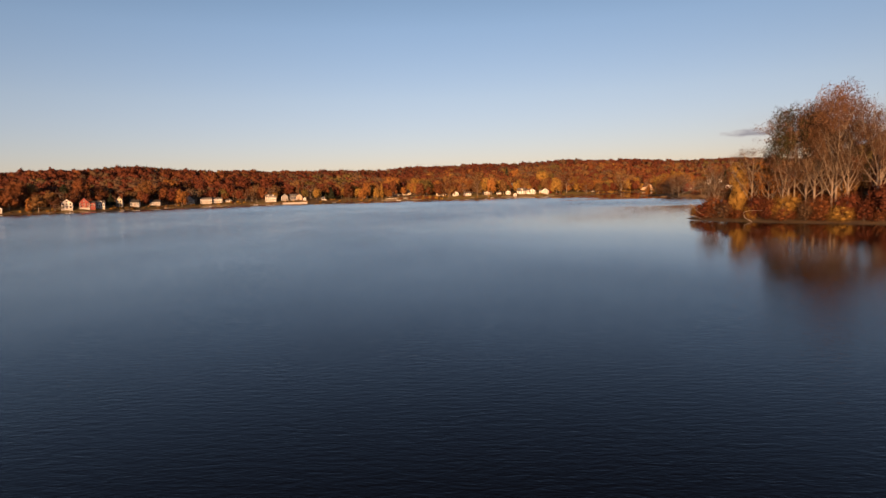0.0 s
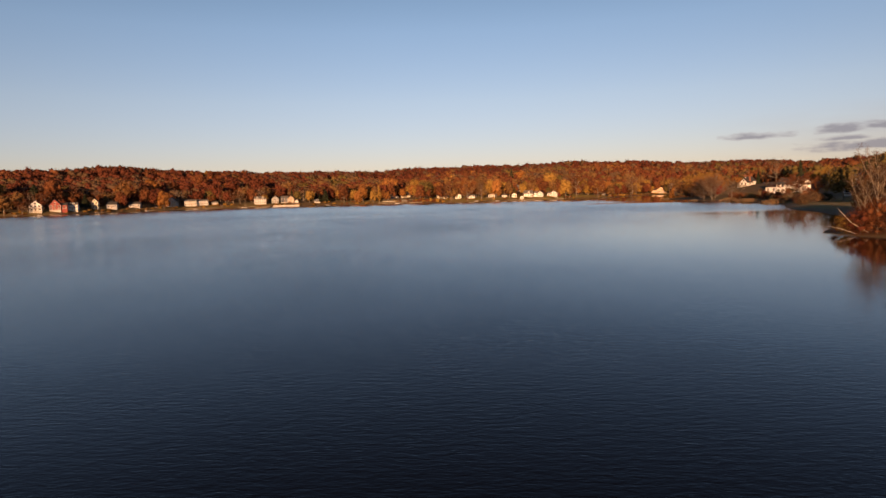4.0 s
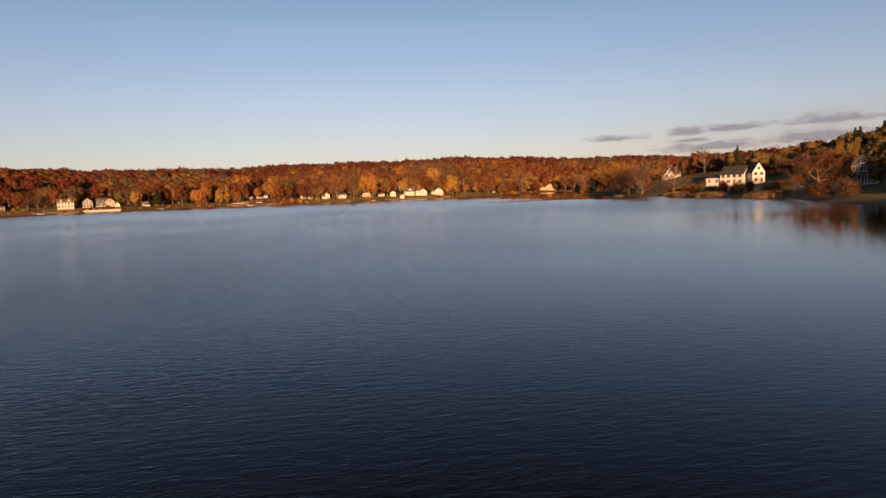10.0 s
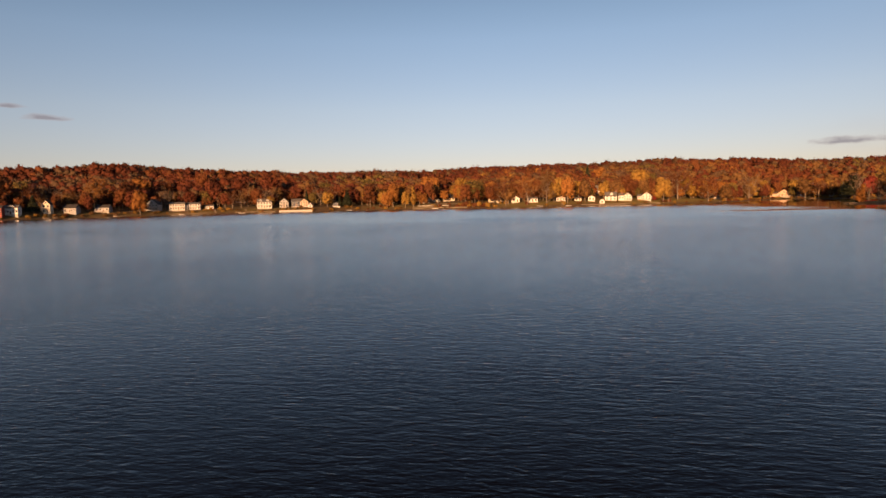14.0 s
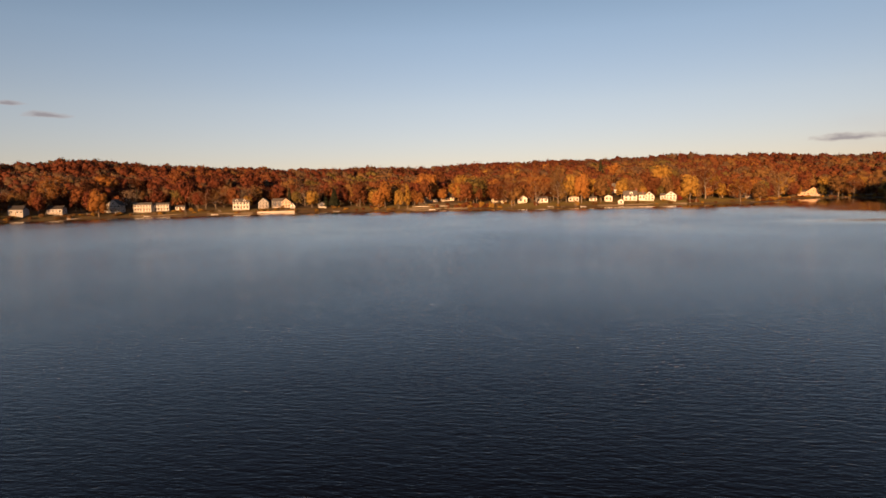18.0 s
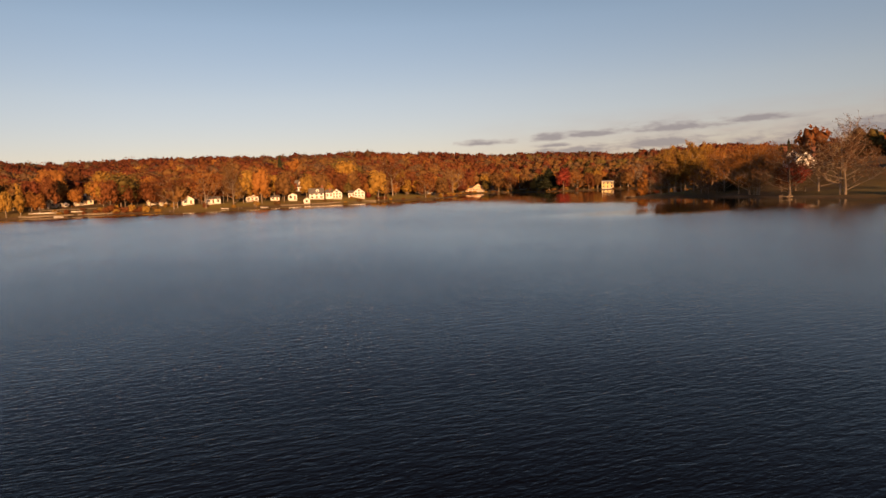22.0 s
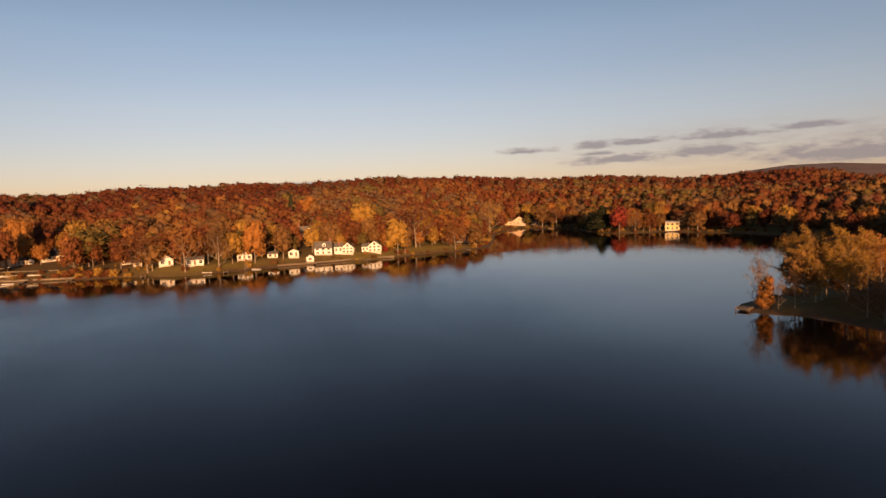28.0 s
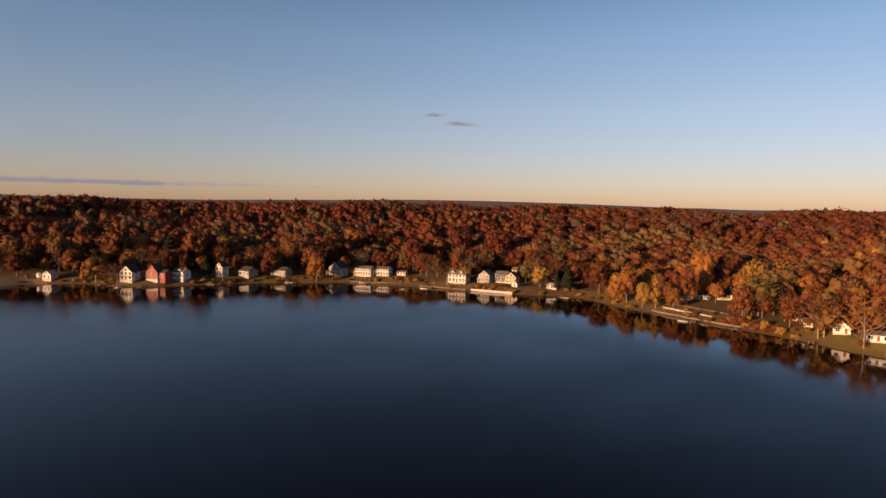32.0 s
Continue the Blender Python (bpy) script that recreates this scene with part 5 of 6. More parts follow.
# around the white house and the east bank
plant("amber_tree", 179.9, 452.0, 16.2, 12.0)
plant("bare_tree", 179.8, 451.2, 13.8, 9.2)
plant("bare_tree", 181.0, 433.4, 15.3, 13.3)
plant("willow_gold", 189.8, 496.7, 16.8, 13.7)
plant("willow_gold", 193.5, 491.5, 16.5, 11.5)
plant("amber_tree", 189.1, 473.3, 15.4, 12.3)
plant("dun_tree", 184.0, 475.1, 7.5, 6.3)
plant("dun_tree", 182.6, 461.3, 9.8, 8.1)
plant("red_maple", 187.7, 445.6, 9.1, 9.1)
plant("maroon_oak", 184.6, 447.7, 8.2, 6.7)
plant("dun_tree", 181.9, 495.3, 9.6, 7.7)
plant("bare_tree", 176.4, 500.0, 14.5, 6.5)
plant("dun_tree", 183.8, 471.1, 4.9, 4.7)
plant("dun_tree", 180.0, 453.1, 6.0, 8.4)
plant("dun_tree", 176.4, 438.4, 6.4, 7.7)
plant("dun_tree", 173.7, 420.6, 15.5, 15.5)
plant("bare_tree", 171.4, 388.4, 13.2, 11.5)
plant("amber_tree", 180.0, 454.9, 16.3, 17.4)
plant("dun_tree", 175.5, 437.5, 14.4, 13.9)
plant("rust_thicket", 165.4, 367.3, 4.5, 9.0)
plant("bare_tree", 173.7, 422.0, 16.6, 13.0)
plant("russet_tree", 156.3, 290.1, 12.6, 13.5)
plant("rust_thicket", 153.6, 285.9, 4.2, 8.0)
plant("sparse_olive", 156.9, 300.0, 6.9, 7.5)
plant("willow_gold", 170.9, 297.3, 14.9, 7.5)
plant("brown_thicket", 142.2, 265.2, 4.4, 6.9)
plant("brown_thicket", 196.4, 477.6, 3.4, 4.0)
plant("brown_thicket", 195.2, 475.4, 3.0, 3.6)
plant("moss_thicket", 193.6, 472.6, 4.6, 6.0)
plant("brown_thicket", 196.2, 469.6, 4.4, 6.0)
plant("moss_thicket", 192.2, 476.4, 4.2, 5.5)
# shaded brush along the bank
for i in range(17):
    by = 272 + 7.9 * i
    bx = float(np.interp(by, (262, 286, 306, 335, 372, 405), (136, 149, 156, 157, 163, 174))) + 5.0 + (i * 7 % 5) * 2.2
    plant(["moss_thicket", "brown_thicket", "moss_thicket", "rust_thicket"][i % 4], round(bx, 1), by, 2.2 + (i * 3 % 4) * 0.7, 6.0 + i % 3 * 1.5)
# dark pines on the hill behind
for i, (bx, by) in enumerate([(231, 390), (236, 381), (241, 377), (245, 370), (250, 367), (254, 361), (259, 372), (249, 381), (262, 364), (240, 387), (268, 378), (256, 384)]):
    plant(["pine_tree", "olive_tree", "pine_tree"][i % 3], bx, by, 9.5 + i % 4 * 1.6, 7.5 + i % 3)
# the near point
plant("yellow_birch", 82.8, 126.4, 13.2, 5.0)
plant("tall_oak", 94.6, 112.1, 26.0, 17.0)
plant("tall_oak", 92.8, 113.4, 21.5, 8.5)
plant("tall_olive_oak", 89.4, 117.0, 23.5, 11.0)
plant("grey_tree", 93.5, 111.6, 18.0, 9.6)
plant("grey_tree", 91.7, 114.1, 18.5, 10.9)
plant("bronze_tree", 89.3, 118.7, 20.5, 11.0)
plant("grey_tree", 95.5, 109.8, 19.7, 8.4)
plant("grey_tree", 80.1, 132.2, 12.0, 7.5)
plant("grey_tree", 84.3, 123.7, 14.5, 9.4)
plant("grey_tree", 90.5, 114.7, 14.2, 7.7)
plant("bronze_tree", 87.5, 117.4, 14.1, 6.7)
plant("grey_tree", 79.4, 134.1, 9.6, 5.6)
plant("bronze_tree", 98.2, 106.0, 18.7, 9.1)
plant("grey_tree", 98.6, 105.7, 20.2, 9.1)
plant("maroon_oak", 99.0, 105.3, 7.2, 8.0)
plant("rust_thicket", 79.9, 132.3, 5.4, 5.5)
plant("red_thicket", 84.8, 121.8, 5.2, 8.1)
plant("rust_thicket", 81.8, 128.5, 4.6, 6.0)
plant("gold_thicket", 88.0, 117.1, 5.3, 7.3)
plant("rust_thicket", 92.2, 112.8, 4.9, 7.4)
plant("red_thicket", 95.3, 109.1, 5.5, 7.2)
plant("red_thicket", 98.7, 106.3, 4.9, 7.0)
plant("rust_thicket", 86.2, 119.4, 4.4, 5.6)
plant("brown_thicket", 90.2, 114.2, 4.0, 5.4)
# brush at the tip of the near point
for i, (bx, by) in enumerate([(78.0, 137.5), (77.8, 135.0), (78.2, 133.0), (79.0, 130.5), (80.6, 128.0), (82.4, 124.8), (83.6, 122.4), (85.6, 118.6), (87.2, 115.8), (89.4, 112.9),
                              (91.4, 111.0), (93.6, 108.6), (96.2, 106.2), (98.4, 104.4), (80.5, 134.5), (82.5, 130.5), (85.5, 125.5), (88.5, 121.0)]):
    plant(["rust_thicket", "gold_thicket", "red_thicket", "rust_thicket", "brown_thicket"][i % 5], bx, by, 2.2 + 1.9 * ((i * 7) % 5) / 4, 4.2 + (i % 3))
plant("orange_birch", 84.6, 127.2, 9.5, 5.0)
plant("sparse_orange", 87.2, 122.6, 12.5, 8.0)
plant("bronze_tree", 96.0, 112.4, 14.0, 9.0)
# taller brush behind the first trees of the point
for i in range(12):
    plant(["brown_thicket", "rust_thicket", "brown_thicket", "red_thicket"][i % 4], 83.5 + 1.75 * i, 131.0 - 1.75 * i, 6.0 + (i * 5 % 4) * 0.9, 6.5)
# a thick hedge of brush below the terraces
for i in range(11):
    plant(["rust_shrub", "gold_shrub", "rust_shrub"][i % 3], -27 + 2.6 * i, 706.5 - 0.72 * i + (i % 2) * 1.6, 2.6 + (i * 5 % 4) * 0.6, 6.0)

# ---- the woods on the hills ----
def thin(x, y, d, reach=1.0):
    keep = np.ones(len(x), bool)
    for cx, cy, cr in CLEAR:
        keep &= np.hypot(x - cx, y - cy) > cr
    for cx, cy, nx, ny, half, view in FRONTS:
        ahead, side = (x - cx) * nx + (y - cy) * ny, np.abs((x - cx) * ny - (y - cy) * nx)
        keep &= ~((ahead > 0) & (ahead < view * reach) & (side < half))
    return x[keep], y[keep], d[keep]


HILL = {"pine": 0.06, "olive": 0.07, "twig": 0.23, "maroon": 0.34, "rust": 0.2, "brown": 0.1}
NORTH = {"pine": 0.05, "olive": 0.15, "brown": 0.24, "twig": 0.08, "maroon": 0.1, "rust": 0.26, "orange": 0.08, "gold": 0.04}
r = np.random.default_rng(5)


def slope_tones(x, y):
    """Redder oaks on the western hill, more gold and brown on the northern slope."""
    west, north = tone_of(r, x, y, HILL), tone_of(r, x, y, NORTH)
    pick = r.uniform(-60, 60, len(x)) + x > -130
    return [b if k else a for a, b, k in zip(west, north, pick)]


def stand(x, y, low, high):
    """Heights of trees: old and young stands, and a few that overtop the rest."""
    swell = 0.5 + 0.5 * np.sin(x * 0.043 + 2.1 * np.sin(y * 0.027)) * np.cos(y * 0.038 + 1.1)
    return low + (high - low) * np.clip(0.5 * swell + 0.5 * r.beta(2.0, 2.0, len(x)), 0, 1) * np.where(r.uniform(0, 1, len(x)) > 0.94, 1.15, 1.0)


# single trees between the houses and up the first slope
x, y, d = thin(*scatter(-450, 400, 500, 960, 8.6, 7, 62, 21))
kinds = ["rust_oak", "brown_oak", "orange_maple", "olive_tree", "gold_maple", "rust_oak", "brown_oak", "gold_maple", "brown_oak", "orange_maple", "maroon_oak"]
dark_kinds = ["rust_oak", "maroon_oak", "brown_oak", "sparse_rust", "maroon_oak", "rust_oak", "sparse_brown", "pine_tree", "bare_tree"]
for i in range(len(x)):
    if r.uniform() < 0.8 and (x[i] > -125 or d[i] > 21):
        choice = kinds if x[i] > -115 + r.uniform(-25, 25) else dark_kinds
        plant(choice[r.integers(0, len(choice))], round(x[i], 1), round(y[i], 1), r.uniform(9, 18))
x, y, d = thin(*scatter(150, 330, 150, 490, 12, 14, 60, 22))
for i in range(len(x)):
    open_bank = x[i] < 225 and y[i] > 300
    if r.uniform() < (0.15 if open_bank else 0.5):
        plant(["sparse_brown", "bare_tree", "rust_shrub", "olive_tree", "pine_tree", "pine_tree", "pine_tree"][r.integers(0, 3 if open_bank else 7)], round(x[i], 1), round(y[i], 1), r.uniform(3, 5) if open_bank else r.uniform(11, 17))
x, y, d = thin(*scatter(96, 215, 70, 420, 9.5, 2.5, 16, 31))
for i in range(len(x)):
    if r.uniform() < 0.55 and (y[i] < 235 or y[i] > 330):
        plant(["sparse_rust", "sparse_brown", "rust_shrub", "brown_shrub", "red_shrub", "bare_tree"][r.integers(0, 6 if y[i] < 275 else 5)], round(x[i], 1), round(y[i], 1), r.uniform(6, 12) if y[i] < 275 else r.uniform(2, 5))
# brush along the water
x, y, d = thin(*scatter(-420, 400, 510, 930, 4.6, 1.0, 9, 23), reach=0.0)
for i in range(len(x)):
    if r.uniform() < (0.6 if x[i] < -110 else 0.45):
        plant(["gold_shrub", "rust_shrub", "brown_shrub", "gold_shrub"][r.integers(0, 4)], round(x[i], 1), round(y[i], 1), r.uniform(1.0, 3.0), r.uniform(3, 6.0))

for cx, cy, nx, ny, half, view in FRONTS[:52]:
    for k in range(3):
        side, ahead = r.uniform(-half - 3, half + 3), r.uniform(4.5, 9)
        bx, by = cx + nx * ahead - ny * side, cy + ny * ahead + nx * side
        if from_shore(bx, by) > 1.5:
            plant(["rust_shrub", "gold_shrub", "brown_shrub", "red_shrub"][r.integers(0, 4)], round(bx, 1), round(by, 1), r.uniform(0.5, 1.3))

x, y, d = thin(*scatter(-520, 520, 470, 1110, 8.8, 56, 175, 3))
far_woods("hillside_woods", "dense autumn woods in rust, brown and gold on the hillside", x, y, slope_tones(x, y), stand(x, y, 9.5, 19.5), 190, 0.40, 11)
x, y, d = thin(*scatter(-760, 760, 520, 1250, 12.0, 175, 430, 4))
far_woods("ridge_woods", "rust and brown woods along the far ridge", x, y, tone_of(r, x, y, HILL), stand(x, y, 12, 21), 90, 0.62, 12)
x, y, d = thin(*scatter(150, 450, 60, 560, 9.0, 56, 200, 6))
far_woods("east_woods", "shaded autumn woods and pines on the near hill", x, y, tone_of(r, x, y, {"pine": 0.5, "olive": 0.22, "twig": 0.08, "maroon": 0.08, "rust": 0.06, "brown": 0.06}), stand(x, y, 7, 14), 150, 0.45, 13)

# ---- along the water: walls, docks, boats, poles ----
def set_at(root, x, y, z, yaw):
    root.matrix_world = pose(x, y, z, 0, 0, yaw)
    return root


def wall_run(name, label, x0, y0, x1, y1, height, thick, mat, piece=2.4, lift=0.0, uneven=0.0):
    """A wall from panels or stones with a cap, standing from x0, y0 to x1, y1."""
    r = np.random.default_rng(int(abs(x0 * 7 + y0)))
    length = math.hypot(x1 - x0, y1 - y0)
    root = set_at(new(name, None), x0, y0, lift, math.degrees(math.atan2(y1 - y0, x1 - x0)))
    n = max(2, round(length / piece))
    for i in range(n):
        a, b = length * i / n, length * (i + 1) / n
        bm = boxes((a + 0.02, b - 0.02, -thick / 2, thick / 2, -1.2, height * (1 - uneven * r.uniform(0, 0.25))))
        if uneven:
            for v in bm.verts:
                v.co += Vector(r.normal(0, 0.06, 3))
        bmesh.ops.bevel(bm, geom=bm.edges[:], offset=0.05, segments=1, affect="EDGES")
        part("panel" if not uneven else "stone", bm, mat, root)
    part("cap", boxes((0, length, -thick / 2 - 0.08, thick / 2 + 0.08, height, height + 0.14)), mat, root)
    return tagged(root, label, "wall", "shore walls")


def dock(x, y, yaw, length, width=1.8, label="weathered wooden dock reaching into the lake"):
    """A dock from the bank at x, y out along yaw: planks on stringers and posts."""
    root = set_at(new("dock", None), x, y, 0.55, yaw)
    n = max(4, int(length / 0.5))
    for i in range(n):
        a = -1.5 + (length + 1.5) * i / n
        part("plank", boxes((-width / 2, width / 2, a + 0.01, a + (length + 1.5) / n - 0.02, 0, 0.06)), PLANK, root)
    for s in (1, -1):
        part("stringer", boxes((s * width * 0.42 - 0.06, s * width * 0.42 + 0.06, -1.5, length, -0.2, -0.004)), PLANK, root)
        for k in range(3):
            py = 0.6 + (length - 0.9) * k / 2
            bm = bmesh.new()
            bmesh.ops.create_cone(bm, cap_ends=True, segments=8, radius1=0.09, radius2=0.08, depth=2.6, matrix=Matrix.Translation((s * (width / 2 + 0.1), py, -0.8)))
            part("post", bm, BARK, root)
    return tagged(root, label, "dock", "docks round the lake")


HULL = rough_surface("white_hull", (0.55, 0.54, 0.52), (0.80, 0.79, 0.77), 0.8, 6.0, 0.35, 0.05)


def boat(x, y, yaw, length=4.6, label="small white rowing boat moored at the bank", z=0.0):
    root = set_at(new("boat", None), x, y, z, yaw)
    bm = bmesh.new()
    rings = []
    for k in np.linspace(0, 1, 9):
        half = 0.82 * length / 4.6 * math.sin(math.pi * min(1, 0.32 + 0.68 * (1 - k)) * 0.5) * (1 - k ** 5)
        yy, sheer = length * (k - 0.45), 0.42 + 0.25 * k * k
        keel = -0.12 + 0.3 * k ** 4
        rings.append([bm.verts.new(c) for c in ((-half, yy, sheer), (-half * 0.8, yy, sheer * 0.45), (0, yy, keel), (half * 0.8, yy, sheer * 0.45), (half, yy, sheer), (half * 0.86, yy, sheer - 0.02), (0, yy, keel + 0.12), (-half * 0.86, yy, sheer - 0.02))])
    for a, b in zip(rings, rings[1:]):
        for i in range(8):
            bm.faces.new((a[i], a[(i + 1) % 8], b[(i + 1) % 8], b[i]))
    bm.faces.new(rings[0])
    bm.faces.new(rings[-1][::-1])
    part("hull", bm, HULL, root, smooth=True)
    for yy in (-0.8, 0.5):
        part("bench", boxes((-0.68, 0.68, yy - 0.14, yy + 0.14, 0.26, 0.32)), PLANK, root)
    return tagged(root, label, "boat", "boats on the lake")


def pole(x, y, height, label, arm=True, lean=0.0):
    root = set_at(new("utility_pole" if arm else "flagpole", None), x, y, float(land_height(x, y)), lean)
    bm = bmesh.new()
    bmesh.ops.create_cone(bm, cap_ends=True, segments=10, radius1=0.16 if arm else 0.07, radius2=0.1 if arm else 0.04, depth=height + 1, matrix=Matrix.Translation((0, 0, height / 2 - 0.5)))
    part("pole", bm, BARK_PALE if arm else TRIM, root, smooth=True)
    if arm:
        part("crossarm", boxes((-1.1, 1.1, -0.18, -0.08, height - 0.7, height - 0.55)), BARK_PALE, root)
        for sx in (-0.9, 0, 0.9):
            part("insulator", boxes((sx - 0.06, sx + 0.06, -0.19, -0.07, height - 0.55, height - 0.36)), CONCRETE, root)
    else:
        bm = bmesh.new()
        bmesh.ops.create_uvsphere(bm, u_segments=8, v_segments=6, radius=0.1, matrix=Matrix.Translation((0, 0, height + 0.05)))
        part("finial", bm, TRIM, root, smooth=True)
    return tagged(root, label, "pole", "poles by the lake")


def stairs(x, y, yaw, steps, width=1.3, label="wooden steps down the bank to the lake"):
    """Steps that climb away from the water, from x, y along yaw."""
    root = set_at(new("stairs", None), x, y, float(max(0.4, land_height(x, y))) + 0.05, yaw)
    for i in range(steps):
        part("step", boxes((-width / 2, width / 2, i * 0.34, i * 0.34 + 0.3, i * 0.18, i * 0.18 + 0.06)), PLANK, root)
    for s in (1, -1):
        bm = bmesh.new()
        for dz in (-0.25, 0.85):
            a = [bm.verts.new((s * (width / 2 + 0.05) + e, yy, zz + dz)) for yy, zz in ((0, 0), (steps * 0.34, steps * 0.18)) for e in (-0.04, 0.04)]
            b = [bm.verts.new(v.co + Vector((0, 0, 0.14))) for v in a]
            for f in ((a[0], a[1], a[3], a[2]), (b[0], b[2], b[3], b[1]), (a[0], b[0], b[1], a[1]), (a[2], a[3], b[3], b[2]), (a[0], a[2], b[2], b[0]), (a[1], b[1], b[3], a[3])):
                bm.faces.new(f)
        part("rail", bm, PLANK, root)
    return tagged(root, label, "stairs", "steps to the lake")


wall_run("sea_wall", "long white concrete sea wall along the water", -178.8, 705.2, -152.4, 712.8, 1.5, 0.5, CONCRETE, 2.7)
for tier, (x0, y0, x1, y1, up) in enumerate(((-66, 716.5, -38, 707.2, 0.4), (-62, 721, -34, 711.5, 1.9), (-58, 727, -28, 717, 3.2), (-36, 706.5, -12, 702, 0.4), (-28, 711, -8, 707, 1.9))):
    wall_run("retaining_wall", "tan stone terrace wall on the sunny bank", x0, y0, x1, y1, 0.8, 0.5, STONE if tier != 1 else CONCRETE, 1.6, up, 1.0)
wall_run("retaining_wall", "low stone wall along the lawn's edge", 72, 697.5, 106, 703.2, 0.7, 0.5, STONE, 1.7, 0.3, 1.0)
wall_run("retaining_wall", "low stone wall below the lake houses", 106, 703.4, 133, 705.6, 0.8, 0.5, STONE, 1.7, 0.3, 1.0)
wall_run("retaining_wall", "rough stone edging below the white lodge", -262, 676, -232, 690.5, 0.8, 0.6, STONE, 2.0, 0.2, 1.0)
wall_run("retaining_wall", "grey stone edging below the balconied house", -214, 695, -182, 704, 0.9, 0.6, STONE, 2.0, 0.2, 1.0)

dock(-336, 555, 250, 9), dock(-329, 564, 248, 12, 2.6, "broad pale wooden dock below the red house"), dock(-349, 548, 245, 6)
dock(-309, 606, 245, 6), dock(-283, 646, 235, 7), dock(-252, 682, 228, 5), dock(-205, 696, 215, 9, 2.2, "wooden dock with a boat lift below the balconied house")
dock(-127, 730, 200, 8, 2.4), dock(-40, 705.5, 190, 7, 2.2, "wooden dock below the stone terraces"), dock(-20, 701.5, 190, 6)
dock(12, 693.5, 184, 4), dock(48, 688, 180, 5), dock(90, 699.5, 178, 4), dock(118, 700.5, 176, 4), dock(180, 719.5, 170, 5)
dock(322, 884, 120, 8), dock(347, 760, 145, 4), dock(175, 503, 118, 3.4, 3.0, "dark wooden dock at the point's tip"), dock(174, 406, 110, 5, 2.6, "white-edged floating dock on the reedy bank")
dock(156, 310, 112, 6), dock(168, 432, 112, 3)
boat(-331, 553, 160), boat(-205, 690, 120, 5.2, "white motor boat moored beside the dock"), boat(-123, 725, 110, 5.0, "white motor boat moored at the dock"), boat(-44, 701, 100)
boat(62, 691, 70), boat(-310, 601, 150), boat(-252, 679, 140), boat(326, 880, 40), boat(-285, 643, 150), boat(40, 686.5, 95, 4.2, "small white boat drawn up on the bank", 0.35)
pole(165, 736, 8.6, "grey wooden utility pole on the grassy point"), pole(-240, 716, 9.5, "grey wooden utility pole beside the lodge"), pole(-163, 744, 9.0, "grey wooden utility pole behind the lake houses")
pole(40, 699, 6.5, "slim white flagpole beside the cottage", False), pole(-377, 527, 6.5, "slim white flagpole on the little beach", False), pole(-294, 640, 5.5, "slim white flagpole by the dock", False)
stairs(-345, 560, 70, 12), stairs(-228, 691, 45, 14), stairs(-206, 700, 40, 10), stairs(-160, 716, 32, 10), stairs(-47, 712, 20, 14), stairs(57, 692, 0, 12), stairs(-250, 684, 45, 10), stairs(-280, 655, 50, 12)


def fallen_branch(points, thick, label):
    """A bleached branch lying along the bank."""
    v, f = tube_arrays(points, np.linspace(1, 0.3, len(points)) * thick, 7)
    me = mesh_from("fallen_branch", v, f.ravel(), 4, [DRIFT], smooth=True)
    return tagged(new("fallen_branch", me), label, "branch")


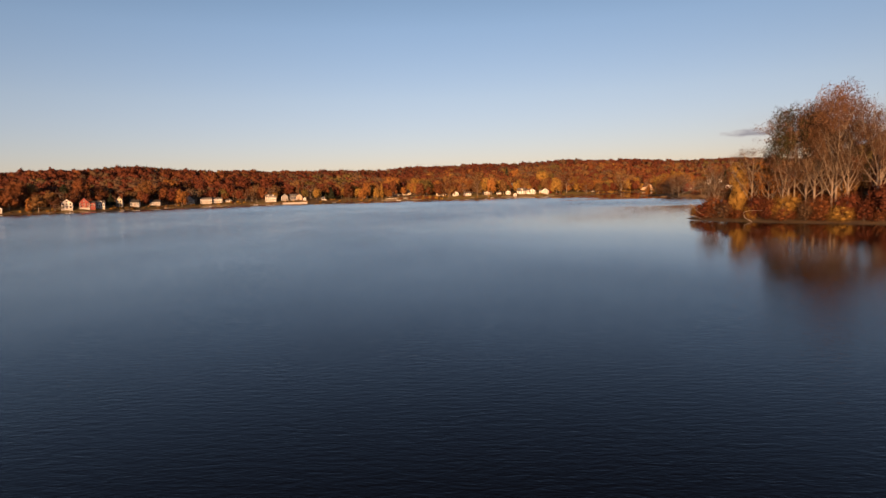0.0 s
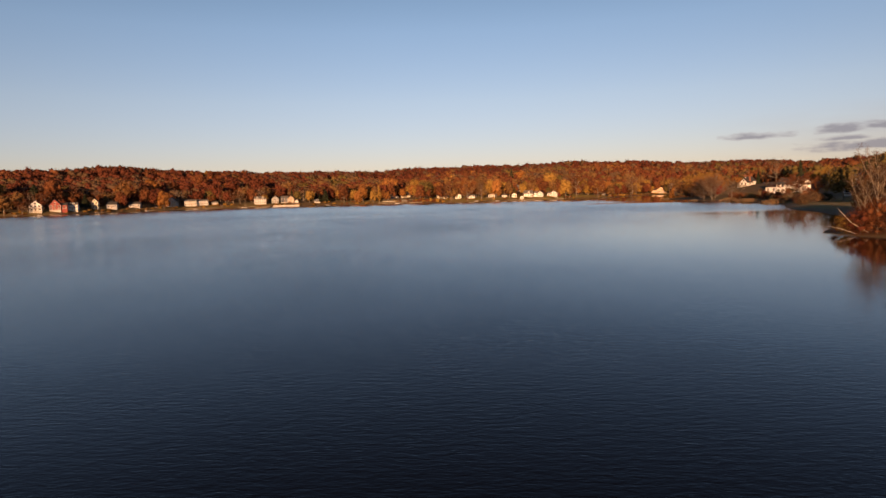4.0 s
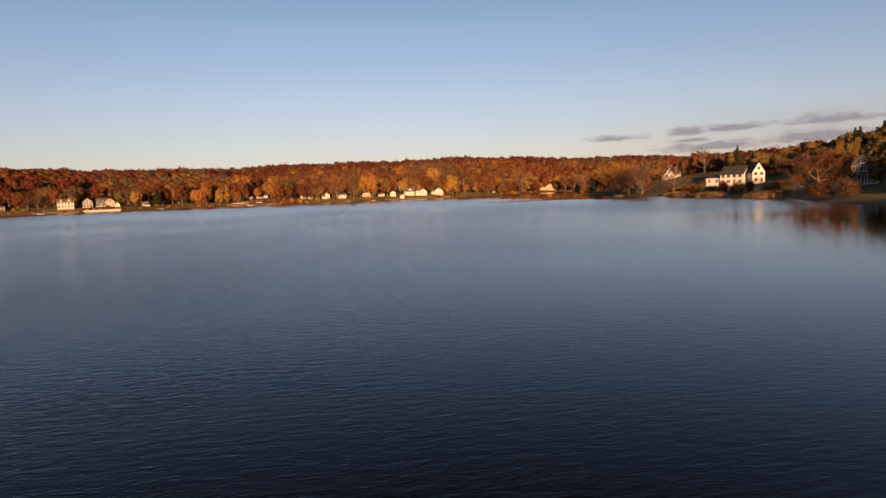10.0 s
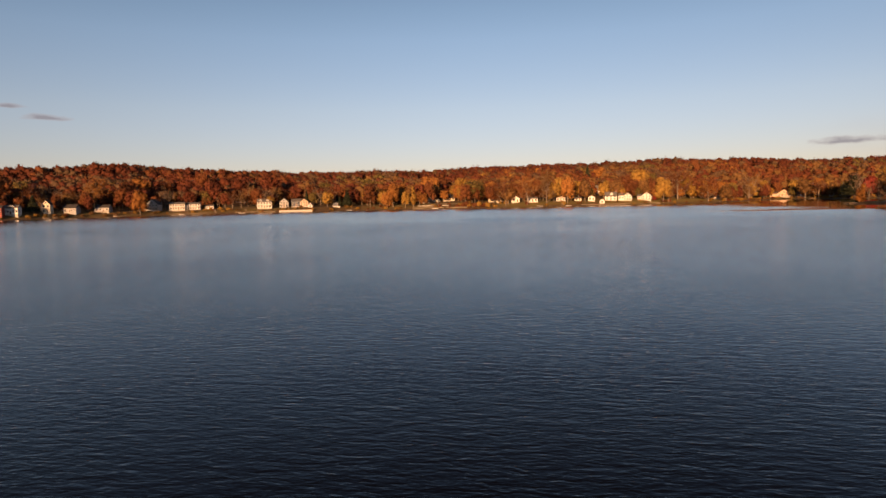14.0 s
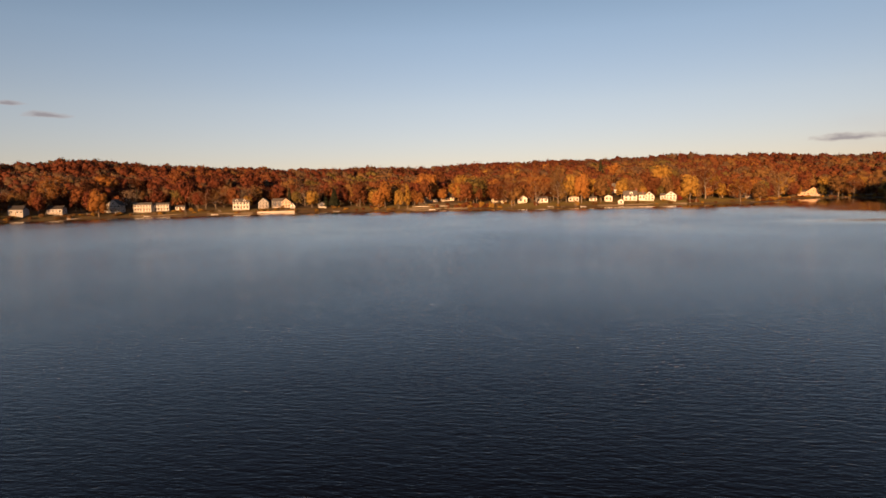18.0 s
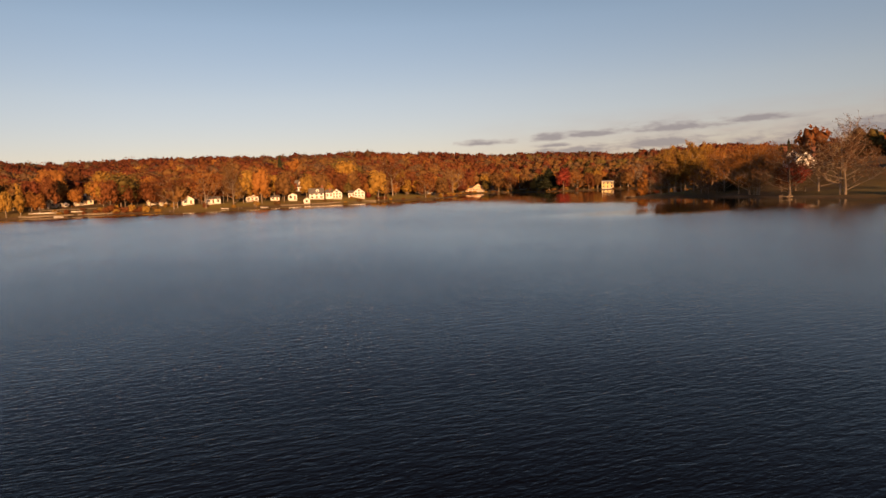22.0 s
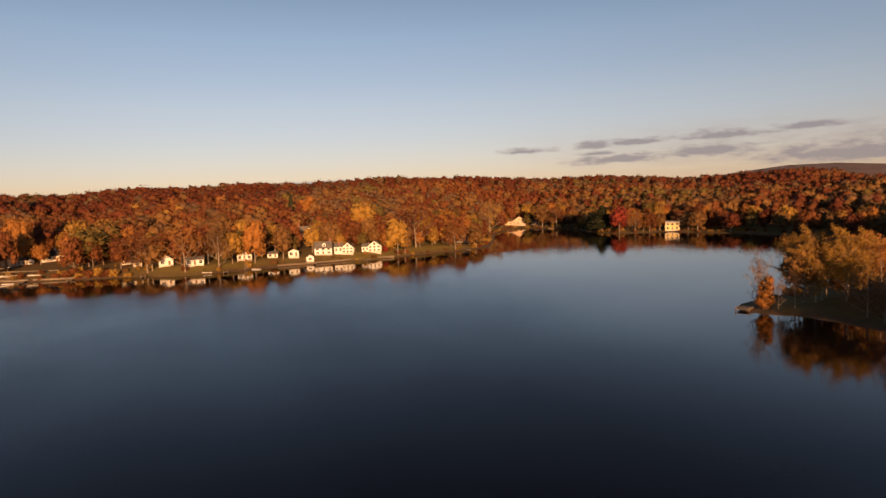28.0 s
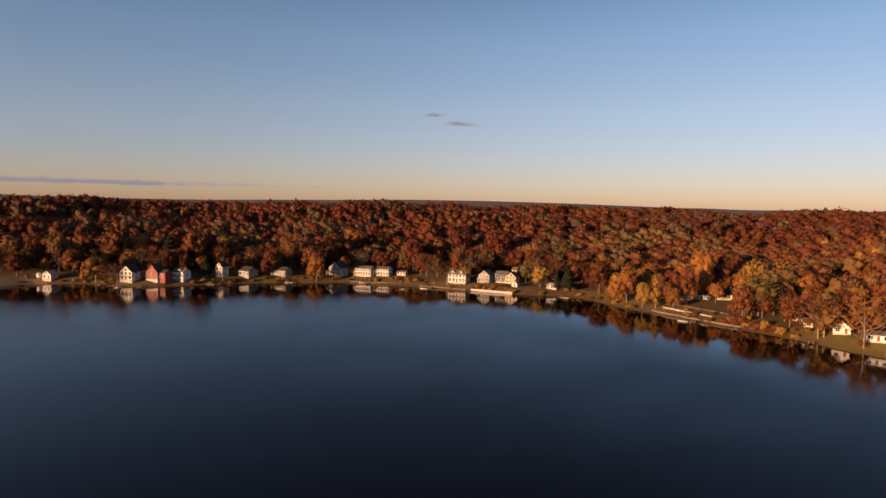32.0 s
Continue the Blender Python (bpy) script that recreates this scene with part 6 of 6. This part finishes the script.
DRIFT = rough_surface("bleached_wood", (0.34, 0.29, 0.23), (0.60, 0.54, 0.46), 1.2, 8.0, 0.85, 0.3)
fallen_branch([(82.5, 119.6, 0.1), (81.8, 121.2, 0.8), (82.2, 122.6, 1.9), (82.8, 121.0, 2.3), (84.2, 118.6, 2.2)], 0.07, "pale dead branch arching over the water")
fallen_branch([(77.5, 133, 0.3), (76.2, 134.0, 0.9), (74.8, 135.4, 1.4)], 0.06, "bleached branch reaching out from the point")
fallen_branch([(78, 131, 0.6), (76.4, 132.4, 2.0), (75.0, 133.6, 4.2)], 0.06, "bleached leaning trunk at the point")
fallen_branch([(360, 742, 0.6), (362.5, 744.5, 2.6), (366, 748, 6.0)], 0.3, "pale leaning trunk at the inlet's edge")
fallen_branch([(181.5, 438, 0.8), (179.5, 436, 1.8), (177.5, 434.5, 2.6)], 0.16, "pale fallen trunk on the bank")

# reeds on the east bank
def reeds(label, spots, seed):
    r = np.random.default_rng(seed)
    pts = []
    for cx, cy, rx, ry, n in spots:
        pts.append(np.stack([cx + r.normal(0, rx, n), cy + r.normal(0, ry, n)], 1))
    p = np.concatenate(pts)
    h = r.uniform(1.1, 2.0, len(p))
    z = np.maximum(land_height(p[:, 0], p[:, 1]), -0.3)
    a = r.uniform(0, 6.28, len(p))
    w, lean = 0.05, r.normal(0, 0.18, (len(p), 2))
    dx, dy = np.cos(a) * w, np.sin(a) * w
    base, top = np.stack([p[:, 0], p[:, 1], z], 1), np.stack([p[:, 0] + lean[:, 0], p[:, 1] + lean[:, 1], z + h], 1)
    side = np.stack([dx, dy, 0 * dx], 1)
    v = np.stack([base - side, base + side, top + side * 1.6, top - side * 1.6], 1).reshape(-1, 3)
    me = mesh_from("reeds", v, np.arange(len(v)), 4, [REED])
    return tagged(new("reeds", me), label, "reeds", kind="stuff")


REED = leafy("dry_reeds", (0.17, 0.10, 0.045), (0.33, 0.21, 0.10), (0.48, 0.33, 0.17))
reeds("dry tan reeds standing along the east bank", [(163, 371, 1.2, 3.5, 900), (158, 342, 1.2, 3, 700), (155, 312, 1.2, 3.5, 700)], 8)

tank_bm = bmesh.new()
bmesh.ops.create_cone(tank_bm, cap_ends=True, segments=20, radius1=1.5, radius2=1.5, depth=2.6, matrix=Matrix.Translation((0, 0, 1.3)))
tank = set_at(new("water_tank", None), -389, 527, float(land_height(-389, 527)), 0)
part("shell", tank_bm, TRIM, tank, smooth=False)
tank_bm = bmesh.new()
bmesh.ops.create_cone(tank_bm, cap_ends=True, segments=20, radius1=1.6, radius2=0.15, depth=0.9, matrix=Matrix.Translation((0, 0, 3.05)))
part("cap", tank_bm, ROOF["white"], tank)
tagged(tank, "small round white tank beside the beach house", "tank")
